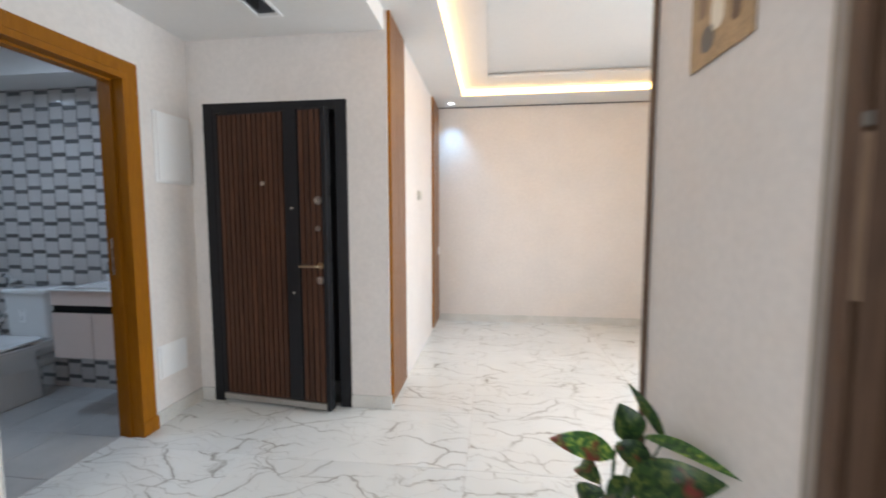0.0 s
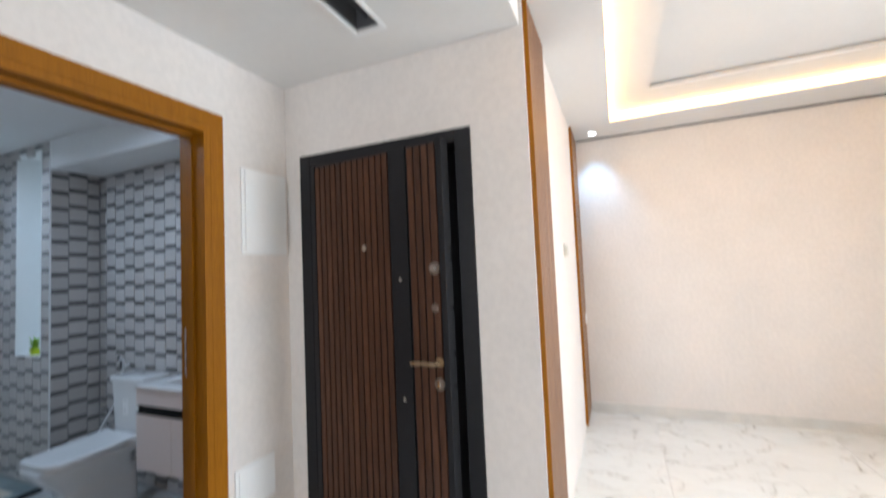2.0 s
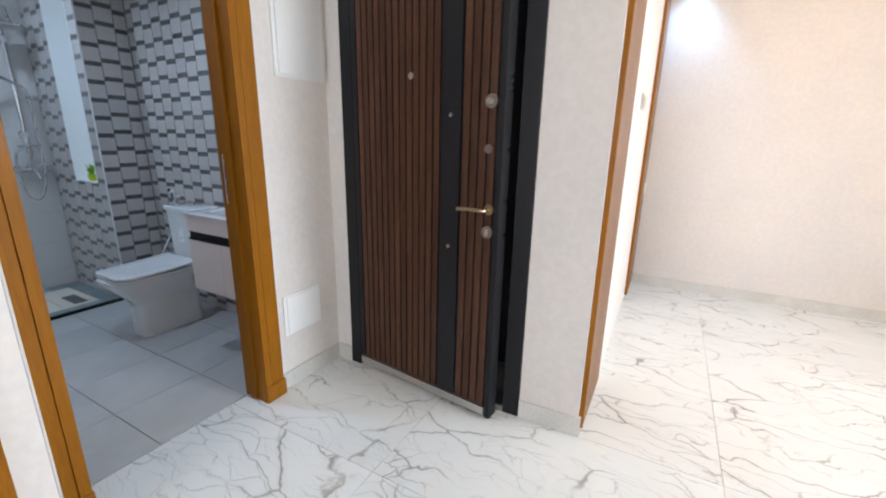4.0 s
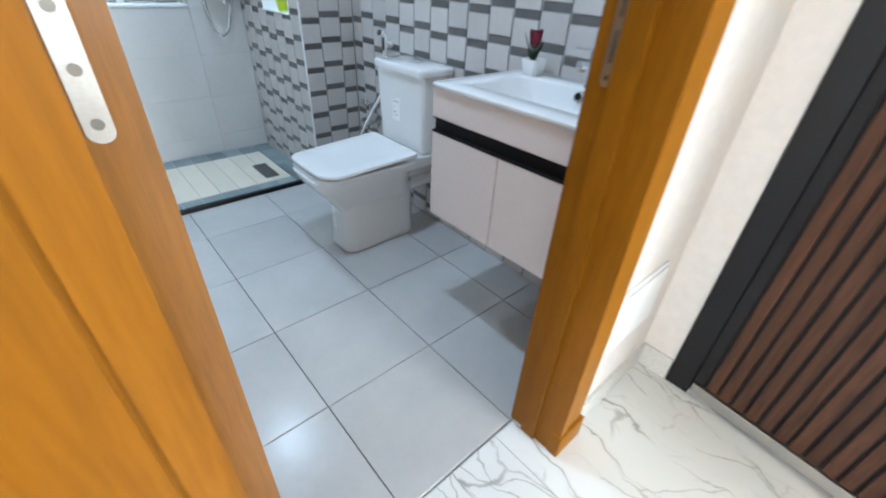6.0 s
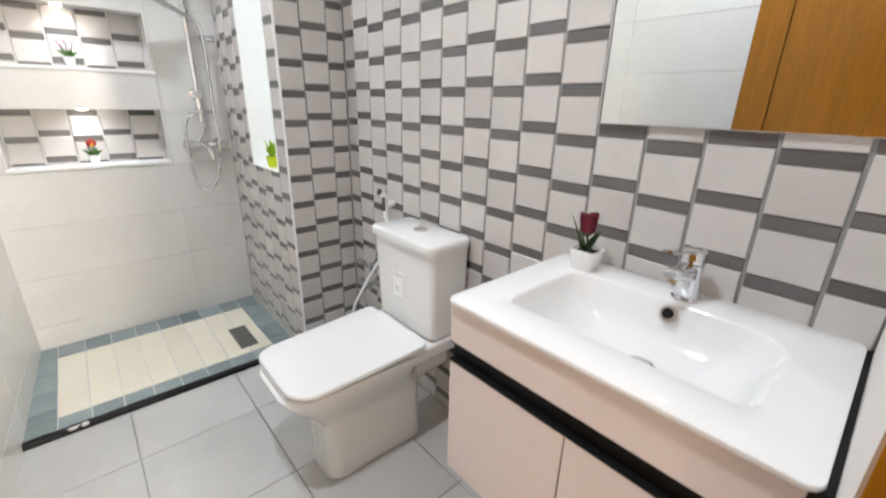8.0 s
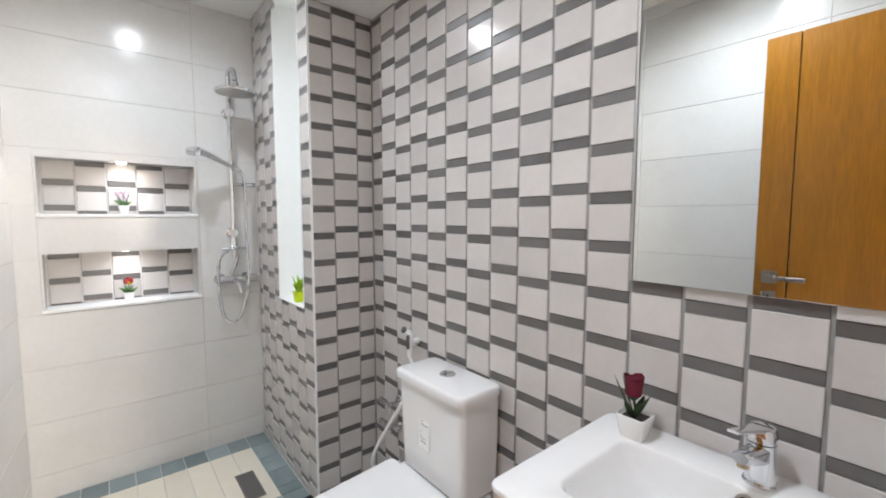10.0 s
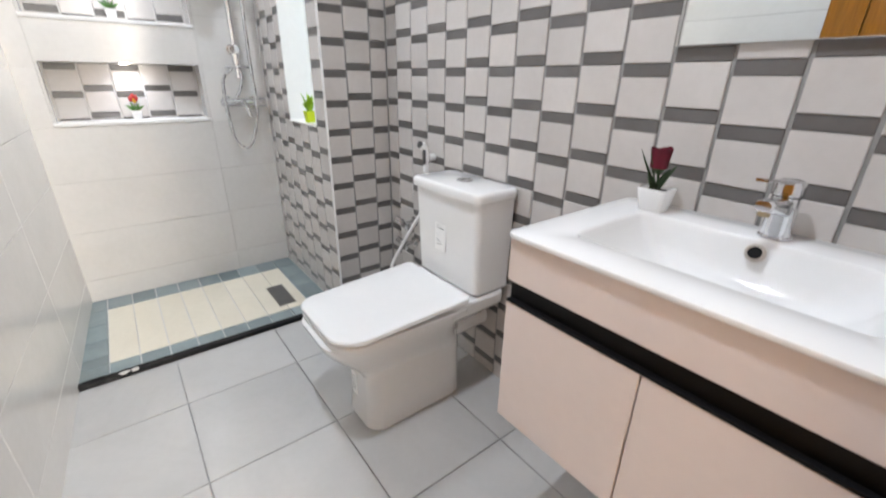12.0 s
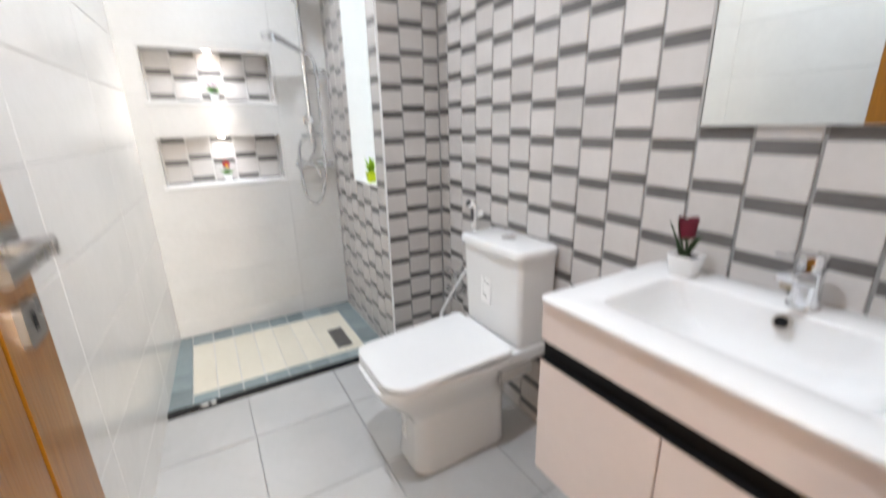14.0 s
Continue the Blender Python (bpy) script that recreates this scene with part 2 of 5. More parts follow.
LED = emitter("warm_led", (1.0, 0.58, 0.20), 21.0)
LED_COOL = emitter("cool_led", (0.82, 0.92, 1.0), 25.0)
BACKDROP = emitter("daylight_backdrop", (0.66, 0.84, 0.92), 0.85)


# ---- mesh helpers ----
PLACE = {}


def box(bm, x0, y0, z0, x1, y1, z1):
    r = bmesh.ops.create_cube(bm, size=1.0)["verts"]
    for v in r:
        v.co = Vector(((x0 + x1) / 2 + v.co.x * (x1 - x0), (y0 + y1) / 2 + v.co.y * (y1 - y0), (z0 + z1) / 2 + v.co.z * (z1 - z0)))
    return r


def rbox(x0, y0, z0, x1, y1, z1, r=0.004, seg=2):
    bm = bmesh.new()
    box(bm, x0, y0, z0, x1, y1, z1)
    bmesh.ops.bevel(bm, geom=bm.edges[:], offset=r, segments=seg, profile=0.5, affect="EDGES")
    return bm


def boxes(*items):
    bm = bmesh.new()
    for b in items:
        box(bm, *b)
    return bm


def cyl(p0, p1, r0, r1=None, n=20, bm=None):
    bm = bm or bmesh.new()
    p0, p1 = Vector(p0), Vector(p1)
    m = Matrix.Translation((p0 + p1) / 2) @ (p1 - p0).to_track_quat("Z", "Y").to_matrix().to_4x4()
    bmesh.ops.create_cone(bm, cap_ends=True, segments=n, radius1=r0, radius2=r0 if r1 is None else r1, depth=(p1 - p0).length, matrix=m)
    return bm


def soft_cyl(p0, p1, r, b=0.003, n=24):
    bm = cyl(p0, p1, r, n=n)
    rims = [e for e in bm.edges if any(len(f.verts) > 4 for f in e.link_faces)]
    bmesh.ops.bevel(bm, geom=rims, offset=b, segments=2, affect="EDGES")
    return bm


def smooth_path(pts, steps=8):
    """Catmull-Rom through the points."""
    p = [Vector(v) for v in pts]
    p = [2 * p[0] - p[1]] + p + [2 * p[-1] - p[-2]]
    out = []
    for i in range(1, len(p) - 2):
        for k in range(steps):
            t = k / steps
            a, b, c, d = p[i - 1], p[i], p[i + 1], p[i + 2]
            out.append(0.5 * (2 * b + (c - a) * t + (2 * a - 5 * b + 4 * c - d) * t * t + (3 * b - a - 3 * c + d) * t ** 3))
    return out + [p[-2]]


def tube(pts, r, n=10, smooth=8):
    bm = bmesh.new()
    path = smooth_path(pts, smooth) if smooth else [Vector(v) for v in pts]
    up, rings = Vector((0.13, 0.31, 0.94)), []
    for i, p in enumerate(path):
        d = (path[min(i + 1, len(path) - 1)] - path[max(i - 1, 0)]).normalized()
        a = d.cross(up).normalized()
        up = a.cross(d).normalized()
        rad = r(i / (len(path) - 1)) if callable(r) else r
        rings.append([bm.verts.new(p + rad * (math.cos(2 * math.pi * k / n) * a + math.sin(2 * math.pi * k / n) * up)) for k in range(n)])
    for q, s in zip(rings, rings[1:]):
        for k in range(n):
            bm.faces.new((q[k], q[(k + 1) % n], s[(k + 1) % n], s[k]))
    bm.faces.new(rings[0][::-1]), bm.faces.new(rings[-1])
    return bm


def outline(w, d, r, n=6, taper=1.0):
    """A rounded rectangle w by d about the origin, anticlockwise; taper narrows its front (-y)."""
    pts = []
    for cx, cy, a0 in ((w / 2 - r, d / 2 - r, 0), (-w / 2 + r, d / 2 - r, 90), (-w / 2 + r, -d / 2 + r, 180), (w / 2 - r, -d / 2 + r, 270)):
        for k in range(n + 1):
            a = radians(a0 + 90 * k / n)
            x, y = cx + r * math.cos(a), cy + r * math.sin(a)
            f = 0.5 - y / d
            pts.append((x * (1 + (taper - 1) * f), y))
    return pts


def loft(rings, cap0=True, cap1=True):
    """Skin through rings of equal length, each a list of points."""
    bm = bmesh.new()
    rows = [[bm.verts.new(p) for p in ring] for ring in rings]
    n = len(rows[0])
    for a, b in zip(rows, rows[1:]):
        for k in range(n):
            bm.faces.new((a[k], a[(k + 1) % n], b[(k + 1) % n], b[k]))
    if cap0:
        bm.faces.new(rows[0][::-1])
    if cap1:
        bm.faces.new(rows[-1])
    return bm


def ring_at(pts, cx, cy, z, s=1.0):
    return [(cx + x * s, cy + y * s, z) for x, y in pts]


def lathe(profile, cx, cy, n=24):
    return loft([[(cx + r * math.cos(2 * math.pi * k / n), cy + r * math.sin(2 * math.pi * k / n), z) for k in range(n)] for r, z in profile])


def shade(me, angle=35):
    me.polygons.foreach_set("use_smooth", [True] * len(me.polygons))
    me.set_sharp_from_angle(angle=radians(angle))


def mesh_of(name, bm, material):
    bmesh.ops.recalc_face_normals(bm, faces=bm.faces[:])
    me = bpy.data.meshes.new(name)
    bm.to_mesh(me)
    bm.free()
    me.materials.append(material)
    shade(me)
    return me


def thing(name, base, label, category, group="", kind=""):
    e = new(name)
    e.empty_display_size = 0.05
    e.location = base
    PLACE[e] = Matrix.Translation(base)
    return tagged(e, label, category, group, kind)


def part(name, bm, material, parent, label=""):
    ob = new(name, mesh_of(name, bm, material))
    ob.parent = parent
    ob.matrix_parent_inverse = PLACE[parent].inverted()
    PLACE[ob] = Matrix.Identity(4)
    return tagged(ob, label)


def solid(name, bm, material, label="", category="", kind="", group=""):
    ob = new(name, mesh_of(name, bm, material))
    PLACE[ob] = Matrix.Identity(4)
    return tagged(ob, label, category, group, kind)


def piece(name, me, m, parent):
    ob = new(name, me)
    ob.parent = parent
    ob.matrix_parent_inverse = PLACE[parent].inverted()
    ob.matrix_basis = m
    return ob


# ---- setting ----
WX, BX = -1.75, -1.885        # hall and bathroom faces of the west wall
VX, VY = -1.56, 1.946         # the thicker wall round the second door: face and corner
EY = 3.285                    # entry wall, hall face
NY, NS = 3.335, 0.03          # bathroom tiled wall: its face at x = -2.2, and its slant
PX, PY = -3.72, 3.075         # shower pier: east and south faces
KX = -4.55                    # shower back wall
H_HALL, H_LIV, H_BATH = 2.475, 2.60, 2.44
TOP = 2.86
DY0, DY1, DZ = 2.065, 2.756, 2.065      # bathroom doorway, clear
SY0, SY1 = 1.94, 2.065                # bathroom south wall at its two ends


def north(x):
    return NY - NS * (x + 2.2)


def south(x):
    return SY0 + (SY1 - SY0) * (x - BX) / (KX - BX)


floor_hall = solid("floor_hall", boxes((BX + 0.01, -1.6, -0.1, 1.03, 2.06, -0.004), (BX + 0.01, 2.06, -0.1, 3.8, 5.7, -0.004)), GROUT_WHITE, "white marble-look floor tiles with grey-brown veins", "floor", "structure")
floor_bath = solid("floor_bathroom", boxes((-4.75, 1.8, -0.1, BX + 0.01, 3.5, -0.012)), GROUT_FLOOR, "matt grey square stone-look floor tiles", "floor", "structure")
wall_west = solid("wall_west", boxes(
    (BX, -1.6, 0, VX, 0.989, TOP), (BX, 0.989, 2.09, VX, 1.739, TOP), (BX, 1.739, 0, VX, VY, TOP), (BX, VY, 0, WX, DY0 - 0.03, TOP),
    (BX, DY0 - 0.03, DZ + 0.03, WX, DY1 + 0.03, TOP), (BX, DY1 + 0.03, 0, WX, 3.5, TOP)),
    PAINT, "cream painted plaster wall with two doorways", "wall", "structure")
wall_entry = solid("wall_entry", boxes(
    (WX, EY, 0, -1.645, EY + 0.2, TOP), (-1.645, EY, 2.06, -0.64, EY + 0.2, TOP), (-0.64, EY, 0, -0.37, EY + 0.2, TOP)),
    PAINT, "cream painted plaster wall round the entry door", "wall", "structure")
wall_side = solid("wall_living_west", boxes((-0.57, EY + 0.2, 0, -0.37, 5.69, TOP)), PAINT, "cream painted living room side wall", "wall", "structure")
wall_back = solid("wall_living_north", boxes((-0.57, 5.69, 0, 3.95, 5.84, TOP)), PAINT, "plain cream painted living room wall", "wall", "structure")
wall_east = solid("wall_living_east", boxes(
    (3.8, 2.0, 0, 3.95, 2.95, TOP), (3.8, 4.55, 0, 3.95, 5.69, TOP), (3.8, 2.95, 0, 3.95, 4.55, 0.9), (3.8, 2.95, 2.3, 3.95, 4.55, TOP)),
    PAINT, "cream painted wall with an added, unseen window", "wall", "structure")
wall_near = solid("wall_near", boxes((0.877, 1.42, 0, 1.03, 2.225, TOP), (0.877, 0.45, 2.1, 1.03, 1.42, TOP), (0.877, -1.6, 0, 1.03, 0.45, TOP)),
                  PAINT, "cream painted hall wall", "wall", "structure")
wall_living_south = solid("wall_living_south", boxes((1.03, 2.075, 0, 3.8, 2.225, TOP)), PAINT, "cream painted wall", "wall", "structure")
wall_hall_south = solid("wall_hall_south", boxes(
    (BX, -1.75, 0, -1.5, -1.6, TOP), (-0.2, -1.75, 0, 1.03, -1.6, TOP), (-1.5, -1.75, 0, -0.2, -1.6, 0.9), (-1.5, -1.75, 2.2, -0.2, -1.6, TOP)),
    PAINT, "unseen cream painted hall end wall with an added window", "wall", "structure")
ceiling_hall = solid("ceiling_hall", boxes(
    (WX, -1.6, H_HALL, -1.06, EY, TOP), (-0.93, -1.6, H_HALL, -0.385, EY, TOP), (-1.06, -1.6, H_HALL, -0.93, 1.55, TOP), (-1.06, 3.01, H_HALL, -0.93, EY, TOP), (-1.06, 1.55, H_HALL + 0.16, -0.93, 3.01, TOP)),
    CEIL, "flat white hall ceiling", "ceiling", "structure")
CX0, CX1, CY0, CY1, CZ = -0.03, 3.0, 2.75, 5.25, 2.665
TX0, TX1, TY0, TY1 = 0.25, 2.72, 3.05, 4.84       # inner tray, with a shadow gap round it
ceiling_living = solid("ceiling_living", boxes(
    (-0.385, -1.6, H_LIV, 0.877, 2.225, TOP), (-0.385, 2.225, H_LIV, CX0, 5.69, TOP), (CX0, 2.225, H_LIV, 3.8, CY0, TOP),
    (CX0, CY1, H_LIV, 3.8, 5.69, TOP), (CX1, CY0, H_LIV, 3.8, CY1, TOP),
    (CX0, CY0, CZ, TX0, CY1, CZ + 0.014), (TX1, CY0, CZ, CX1, CY1, CZ + 0.014), (TX0, CY0, CZ, TX1, TY0, CZ + 0.014), (TX0, TY1, CZ, TX1, CY1, CZ + 0.014),
    (CX0, CY0, CZ + 0.014, TX0 - 0.05, CY1, TOP), (TX1 + 0.05, CY0, CZ + 0.014, CX1, CY1, TOP), (TX0 - 0.05, CY0, CZ + 0.014, TX1 + 0.05, TY0 - 0.05, TOP),
    (TX0 - 0.05, TY1 + 0.05, CZ + 0.014, TX1 + 0.05, CY1, TOP),
    (TX0 - 0.05, TY0 - 0.05, CZ + 0.042, TX1 + 0.05, TY1 + 0.05, TOP)),
    CEIL, "white stepped ceiling with a lit cove", "ceiling", "structure")
# unseen lid over the whole shell, added to keep sky light out
roof = solid("ceiling_slab", boxes((-4.9, -1.75, TOP, 3.95, 5.84, TOP + 0.12)), CEIL, "unseen slab added above the ceilings to shut out the sky", "ceiling", "structure")
ceiling_bath = solid("ceiling_bathroom", boxes((KX, 1.85, H_BATH, BX, NY + 0.06, TOP), (PX, PY, 2.235, BX, NY + 0.06, H_BATH - 0.002)), CEIL, "white bathroom ceiling with a dropped strip", "ceiling", "structure")
# frames of the two unseen windows, added to account for the daylight lamps
win_e = solid("window_1", boxes((3.86, 2.95, 0.9, 3.90, 4.55, 0.95), (3.86, 2.95, 2.25, 3.90, 4.55, 2.3), (3.86, 2.95, 0.95, 3.90, 3.0, 2.25), (3.86, 4.5, 0.95, 3.90, 4.55, 2.25)), PLASTIC, "unseen white framed window, added to light the rooms", "window", "structure")
win_s = solid("window_2", boxes((-1.5, -1.70, 0.9, -0.2, -1.66, 0.95), (-1.5, -1.70, 2.15, -0.2, -1.66, 2.2), (-1.5, -1.70, 0.95, -1.45, -1.66, 2.15), (-0.25, -1.70, 0.95, -0.2, -1.66, 2.15)), PLASTIC, "unseen white framed window, added to light the rooms", "window", "structure")

# bathroom walls: backing sheets that the tiles sit on
nib = 0.005
bm = bmesh.new()
for v in box(bm, PX - 0.05, nib, 0, BX, 0.15, TOP):
    v.co.y += north(v.co.x)
wall_north = solid("wall_bathroom_north", bm, GROUT_DARK, "wall of staggered pale tiles with dark grey bands", "wall", "structure")
WIN = (-4.19, -3.842, 0.905, 2.40)
pier = solid("wall_shower_pier", boxes(
    (KX, PY + nib, 0, PX - nib, NY + 0.15, WIN[2]), (KX, PY + nib, WIN[3], PX - nib, NY + 0.15, TOP),
    (KX, PY + nib, WIN[2], WIN[0], NY + 0.15, WIN[3]), (WIN[1], PY + nib, WIN[2], PX - nib, NY + 0.15, WIN[3])),
    GROUT_DARK, "tiled shower pier with a tall window slot", "wall", "structure")
NICHES = ((0.89, 1.165), (1.328, 1.602))
NY0, NY1, ND = 2.147, 2.773, 0.11
wall_shower = solid("wall_shower_back", boxes(
    (KX - 0.25, 1.9, 0, KX - nib, 3.2, 0.885), (KX - 0.25, 1.9, 1.607, KX - nib, 3.2, TOP), (KX - 0.25, 1.9, 1.17, KX - nib, 3.2, 1.323),
    (KX - 0.25, 1.9, 0.885, KX - nib, NY0 - 0.005, 1.17), (KX - 0.25, NY1 + 0.005, 0.885, KX - nib, 3.2, 1.17),
    (KX - 0.25, 1.9, 1.323, KX - nib, NY0 - 0.005, 1.607), (KX - 0.25, NY1 + 0.005, 1.323, KX - nib, 3.2, 1.607),
    (KX - 0.25, NY0 - 0.005, 0.885, KX - ND - 0.008, NY1 + 0.005, 1.17), (KX - 0.25, NY0 - 0.005, 1.323, KX - ND - 0.008, NY1 + 0.005, 1.607)),
    GROUT, "pale grey tiled shower wall with two lit niches", "wall", "structure")
bm = bmesh.new()
for v in box(bm, KX - 0.2, -0.12, 0, BX, -nib, TOP):
    v.co.y += south(v.co.x)
wall_south = solid("wall_bathroom_south", bm, GROUT, "glossy pale grey tiled bathroom wall", "wall", "structure")

# ---- doors ----
def casing(parent, y0, y1, z1, w, face, out, w0=None):
    """Moulded wooden architrave on three sides of a doorway in the west wall; its feet stand on plinth blocks. w0: the width at y0."""
    w0 = w0 or w
    for a, b, s, q in ((y0 - w0, y0, 1, w0), (y1, y1 + w, -1, w)):
        bm = bmesh.new()
        inner = b if s == 1 else a
        for u0, u1, h in ((0.0, 0.30, 0.008), (0.30, 0.345, 0.001), (0.345, 0.92, 0.004), (0.92, 1.0, 0.0)):
            lo, hi = sorted((inner - s * q * u0, inner - s * q * u1))
            v = box(bm, face, lo, 0.0, face + out + h, hi, z1 + w * u0)
            for p in v:      # mitred top
                if p.co.z > 1.0:
                    p.co.z = z1 + w * abs(p.co.y - inner) / q
        part("architrave", bm, OAK, parent)
        part("plinth_block", rbox(face, a - 0.004, 0.0, face + out + 0.014, b + 0.004, 0.085, 0.003), OAK, parent)
    bm = bmesh.new()
    for u0, u1, h in ((0.0, 0.30, 0.008), (0.30, 0.345, 0.001), (0.345, 0.92, 0.004), (0.92, 1.0, 0.0)):
        for p in box(bm, face, 0.0, z1 + w * u0, face + out + h, 1.0, z1 + w * u1):
            u = (p.co.z - z1) / w
            p.co.y = y0 - w0 * u if p.co.y < 0.5 else y1 + w * u
    part("architrave", bm, OAK, parent)


def bathroom_frame():
    t = thing("door_frame", (WX, (DY0 + DY1) / 2, 0), "orange varnished wooden door frame round the bathroom doorway", "door frame", kind="structure")
    part("jamb", boxes((BX, DY0 - 0.03, 0.0, WX, DY0 - 0.009, DZ), (BX + 0.06, DY0 - 0.009, 0, WX - 0.03, DY0 - 0.007, DZ - 0.012)), OAK, t)
    part("jamb", boxes((BX, DY1, 0.0, WX, DY1 + 0.03, DZ), (BX + 0.045, DY1 - 0.009, 0, WX - 0.045, DY1, DZ - 0.012)), OAK, t)
    part("head_jamb", boxes((BX, DY0 - 0.03, DZ, WX, DY1 + 0.03, DZ + 0.03), (BX + 0.045, DY0, DZ - 0.012, WX - 0.045, DY1, DZ)), OAK, t)
    casing(t, DY0 - 0.006, DY1, DZ, 0.106, WX, 0.018, 0.109)
    # strike plate
    sp = part("strike_plate", loft([[(BX + 0.036 + a, yy, 1.075 + b) for a, b in outline(0.023, 0.214, 0.0113)] for yy in (DY1 + 0.001, DY1 - 0.003)]), STEEL, t, "steel strike plate")
    for zc, h, w in ((0.983, 0.009, 0.009), (1.03, 0.05, 0.008), (1.10, 0.055, 0.008), (1.167, 0.009, 0.009)):
        part("bolt_slot", loft([[(BX + 0.036 + a, yy, zc + b) for a, b in outline(w, h, w * 0.48)] for yy in (DY1 - 0.0031, DY1 - 0.0040)]), GRATE, sp)
    return t


def lever_handle(parent, o, along, out, mat, square=True):
    """Lever on a rose; o is the spindle on the door's face, along the lever's way, out the face's normal."""
    o, a, n = Vector(o), Vector(along).normalized(), Vector(out).normalized()
    up = Vector((0, 0, 1))

    def slab(c, w, h, d0, d1):
        pts = outline(w, h, min(w, h) * (0.12 if square else 0.49), 5)
        return loft([[tuple(c + a * px + up * pz + n * d) for px, pz in pts] for d in (d0, d1)])
    h = part("handle", slab(o, 0.052, 0.052, 0.0, 0.009), mat, parent, "satin metal lever handle")
    part("spindle", cyl(o + n * 0.009, o + n * 0.046, 0.0095, n=16), mat, h)
    part("lever", loft([[tuple(o + n * (0.040 + py) + a * s + up * pz) for py, pz in outline(0.011, 0.019, 0.004, 3)] for s in (-0.01, 0.05, 0.122)]), mat, h)
    k = part("key_rose", slab(o - up * 0.085, 0.05, 0.05, 0.0, 0.008), mat, parent, "metal key rose")
    part("keyhole", slab(o - up * 0.085, 0.008, 0.02, 0.008, 0.0088), BLACK, k)


def bathroom_door():
    """Leaf swung right back into the bathroom beside its south wall."""
    base = Vector((BX - 0.006, 2.104, 0.0))
    end = Vector((-2.548, 2.128, 0.0))
    d = (end - base).normalized()
    n = Vector((-d.y, d.x, 0))
    n = n if n.y > 0 else -n
    wide = (end - base).length
    t = thing("door_1", base, "orange varnished wooden door standing open against the tiles", "door", kind="structure")

    def slab(u0, u1, z0, z1, d0, d1):
        bm = bmesh.new()
        for v in box(bm, u0, d0, z0, u1, d1, z1):
            v.co = base + d * v.co.x + n * v.co.y + Vector((0, 0, v.co.z))
        return bm
    part("core", slab(0, wide, 0.008, 2.055, -0.053, -0.009), OAK_LEAF, t)
    cuts = (0.0, 0.115, wide - 0.115, wide)
    for a, b in zip(cuts, cuts[1:]):
        bm = slab(a + 0.0045, b - 0.0045, 0.008, 2.055, -0.009, 0.0)
        part("panel", bm, OAK_LEAF, t)
    lever_handle(t, base + d * (wide - 0.055) + Vector((0, 0, 1.075)), -d, n, NICKEL)
    # hinges: screwed plates let into the leaf's hinge edge, which faces the hall
    for zc in (0.25, 1.073, 1.85):
        ring = outline(0.0195, 0.16, 0.0095)
        hp = part("hinge_plate", loft([[tuple(base + d * u + n * (-0.033 + pn) + Vector((0, 0, zc + pz))) for pn, pz in ring] for u in (0.0005, -0.0025)]), STEEL, t, "steel hinge plate with screws")
        for dz in (-0.065, -0.026, 0.014, 0.065):
            c = base - d * 0.0025 - n * 0.033 + Vector((0, 0, zc + dz))
            part("screw", cyl(c, c - d * 0.001, 0.0045, n=12), GRATE, hp)
    part("lock_face", slab(wide, wide + 0.0015, 0.95, 1.18, -0.036, -0.014), STEEL, t, "steel lock face plate")
    return t


def second_door():
    t = thing("door_2", (VX, 1.364, 0), "closed orange wooden door beside the bathroom", "door", kind="structure")
    part("leaf", boxes((VX - 0.10, 0.989, 0.006, VX - 0.056, 1.722, 2.06)), OAK, t)
    for y0, y1 in ((1.0, 1.12), (1.13, 1.57), (1.58, 1.70)):
        part("panel", rbox(VX - 0.056, y0, 0.02, VX - 0.050, y1, 2.05, 0.002, 1), OAK, t)
    part("jamb", boxes((BX, 1.7235, 0, VX, 1.739, 2.06)), OAK, t)
    part("head_jamb", boxes((BX, 0.989, 2.06, VX, 1.739, 2.09)), OAK, t)
    casing(t, 0.989, 1.739, 2.065, 0.125, VX, 0.018)
    for z in (0.25, 1.05, 1.8):
        part("hinge", soft_cyl((VX - 0.044, 1.7165, z - 0.045), (VX - 0.044, 1.7165, z + 0.045), 0.0065, 0.002, 14), CHROME, t, "chrome hinge barrel")
    return t


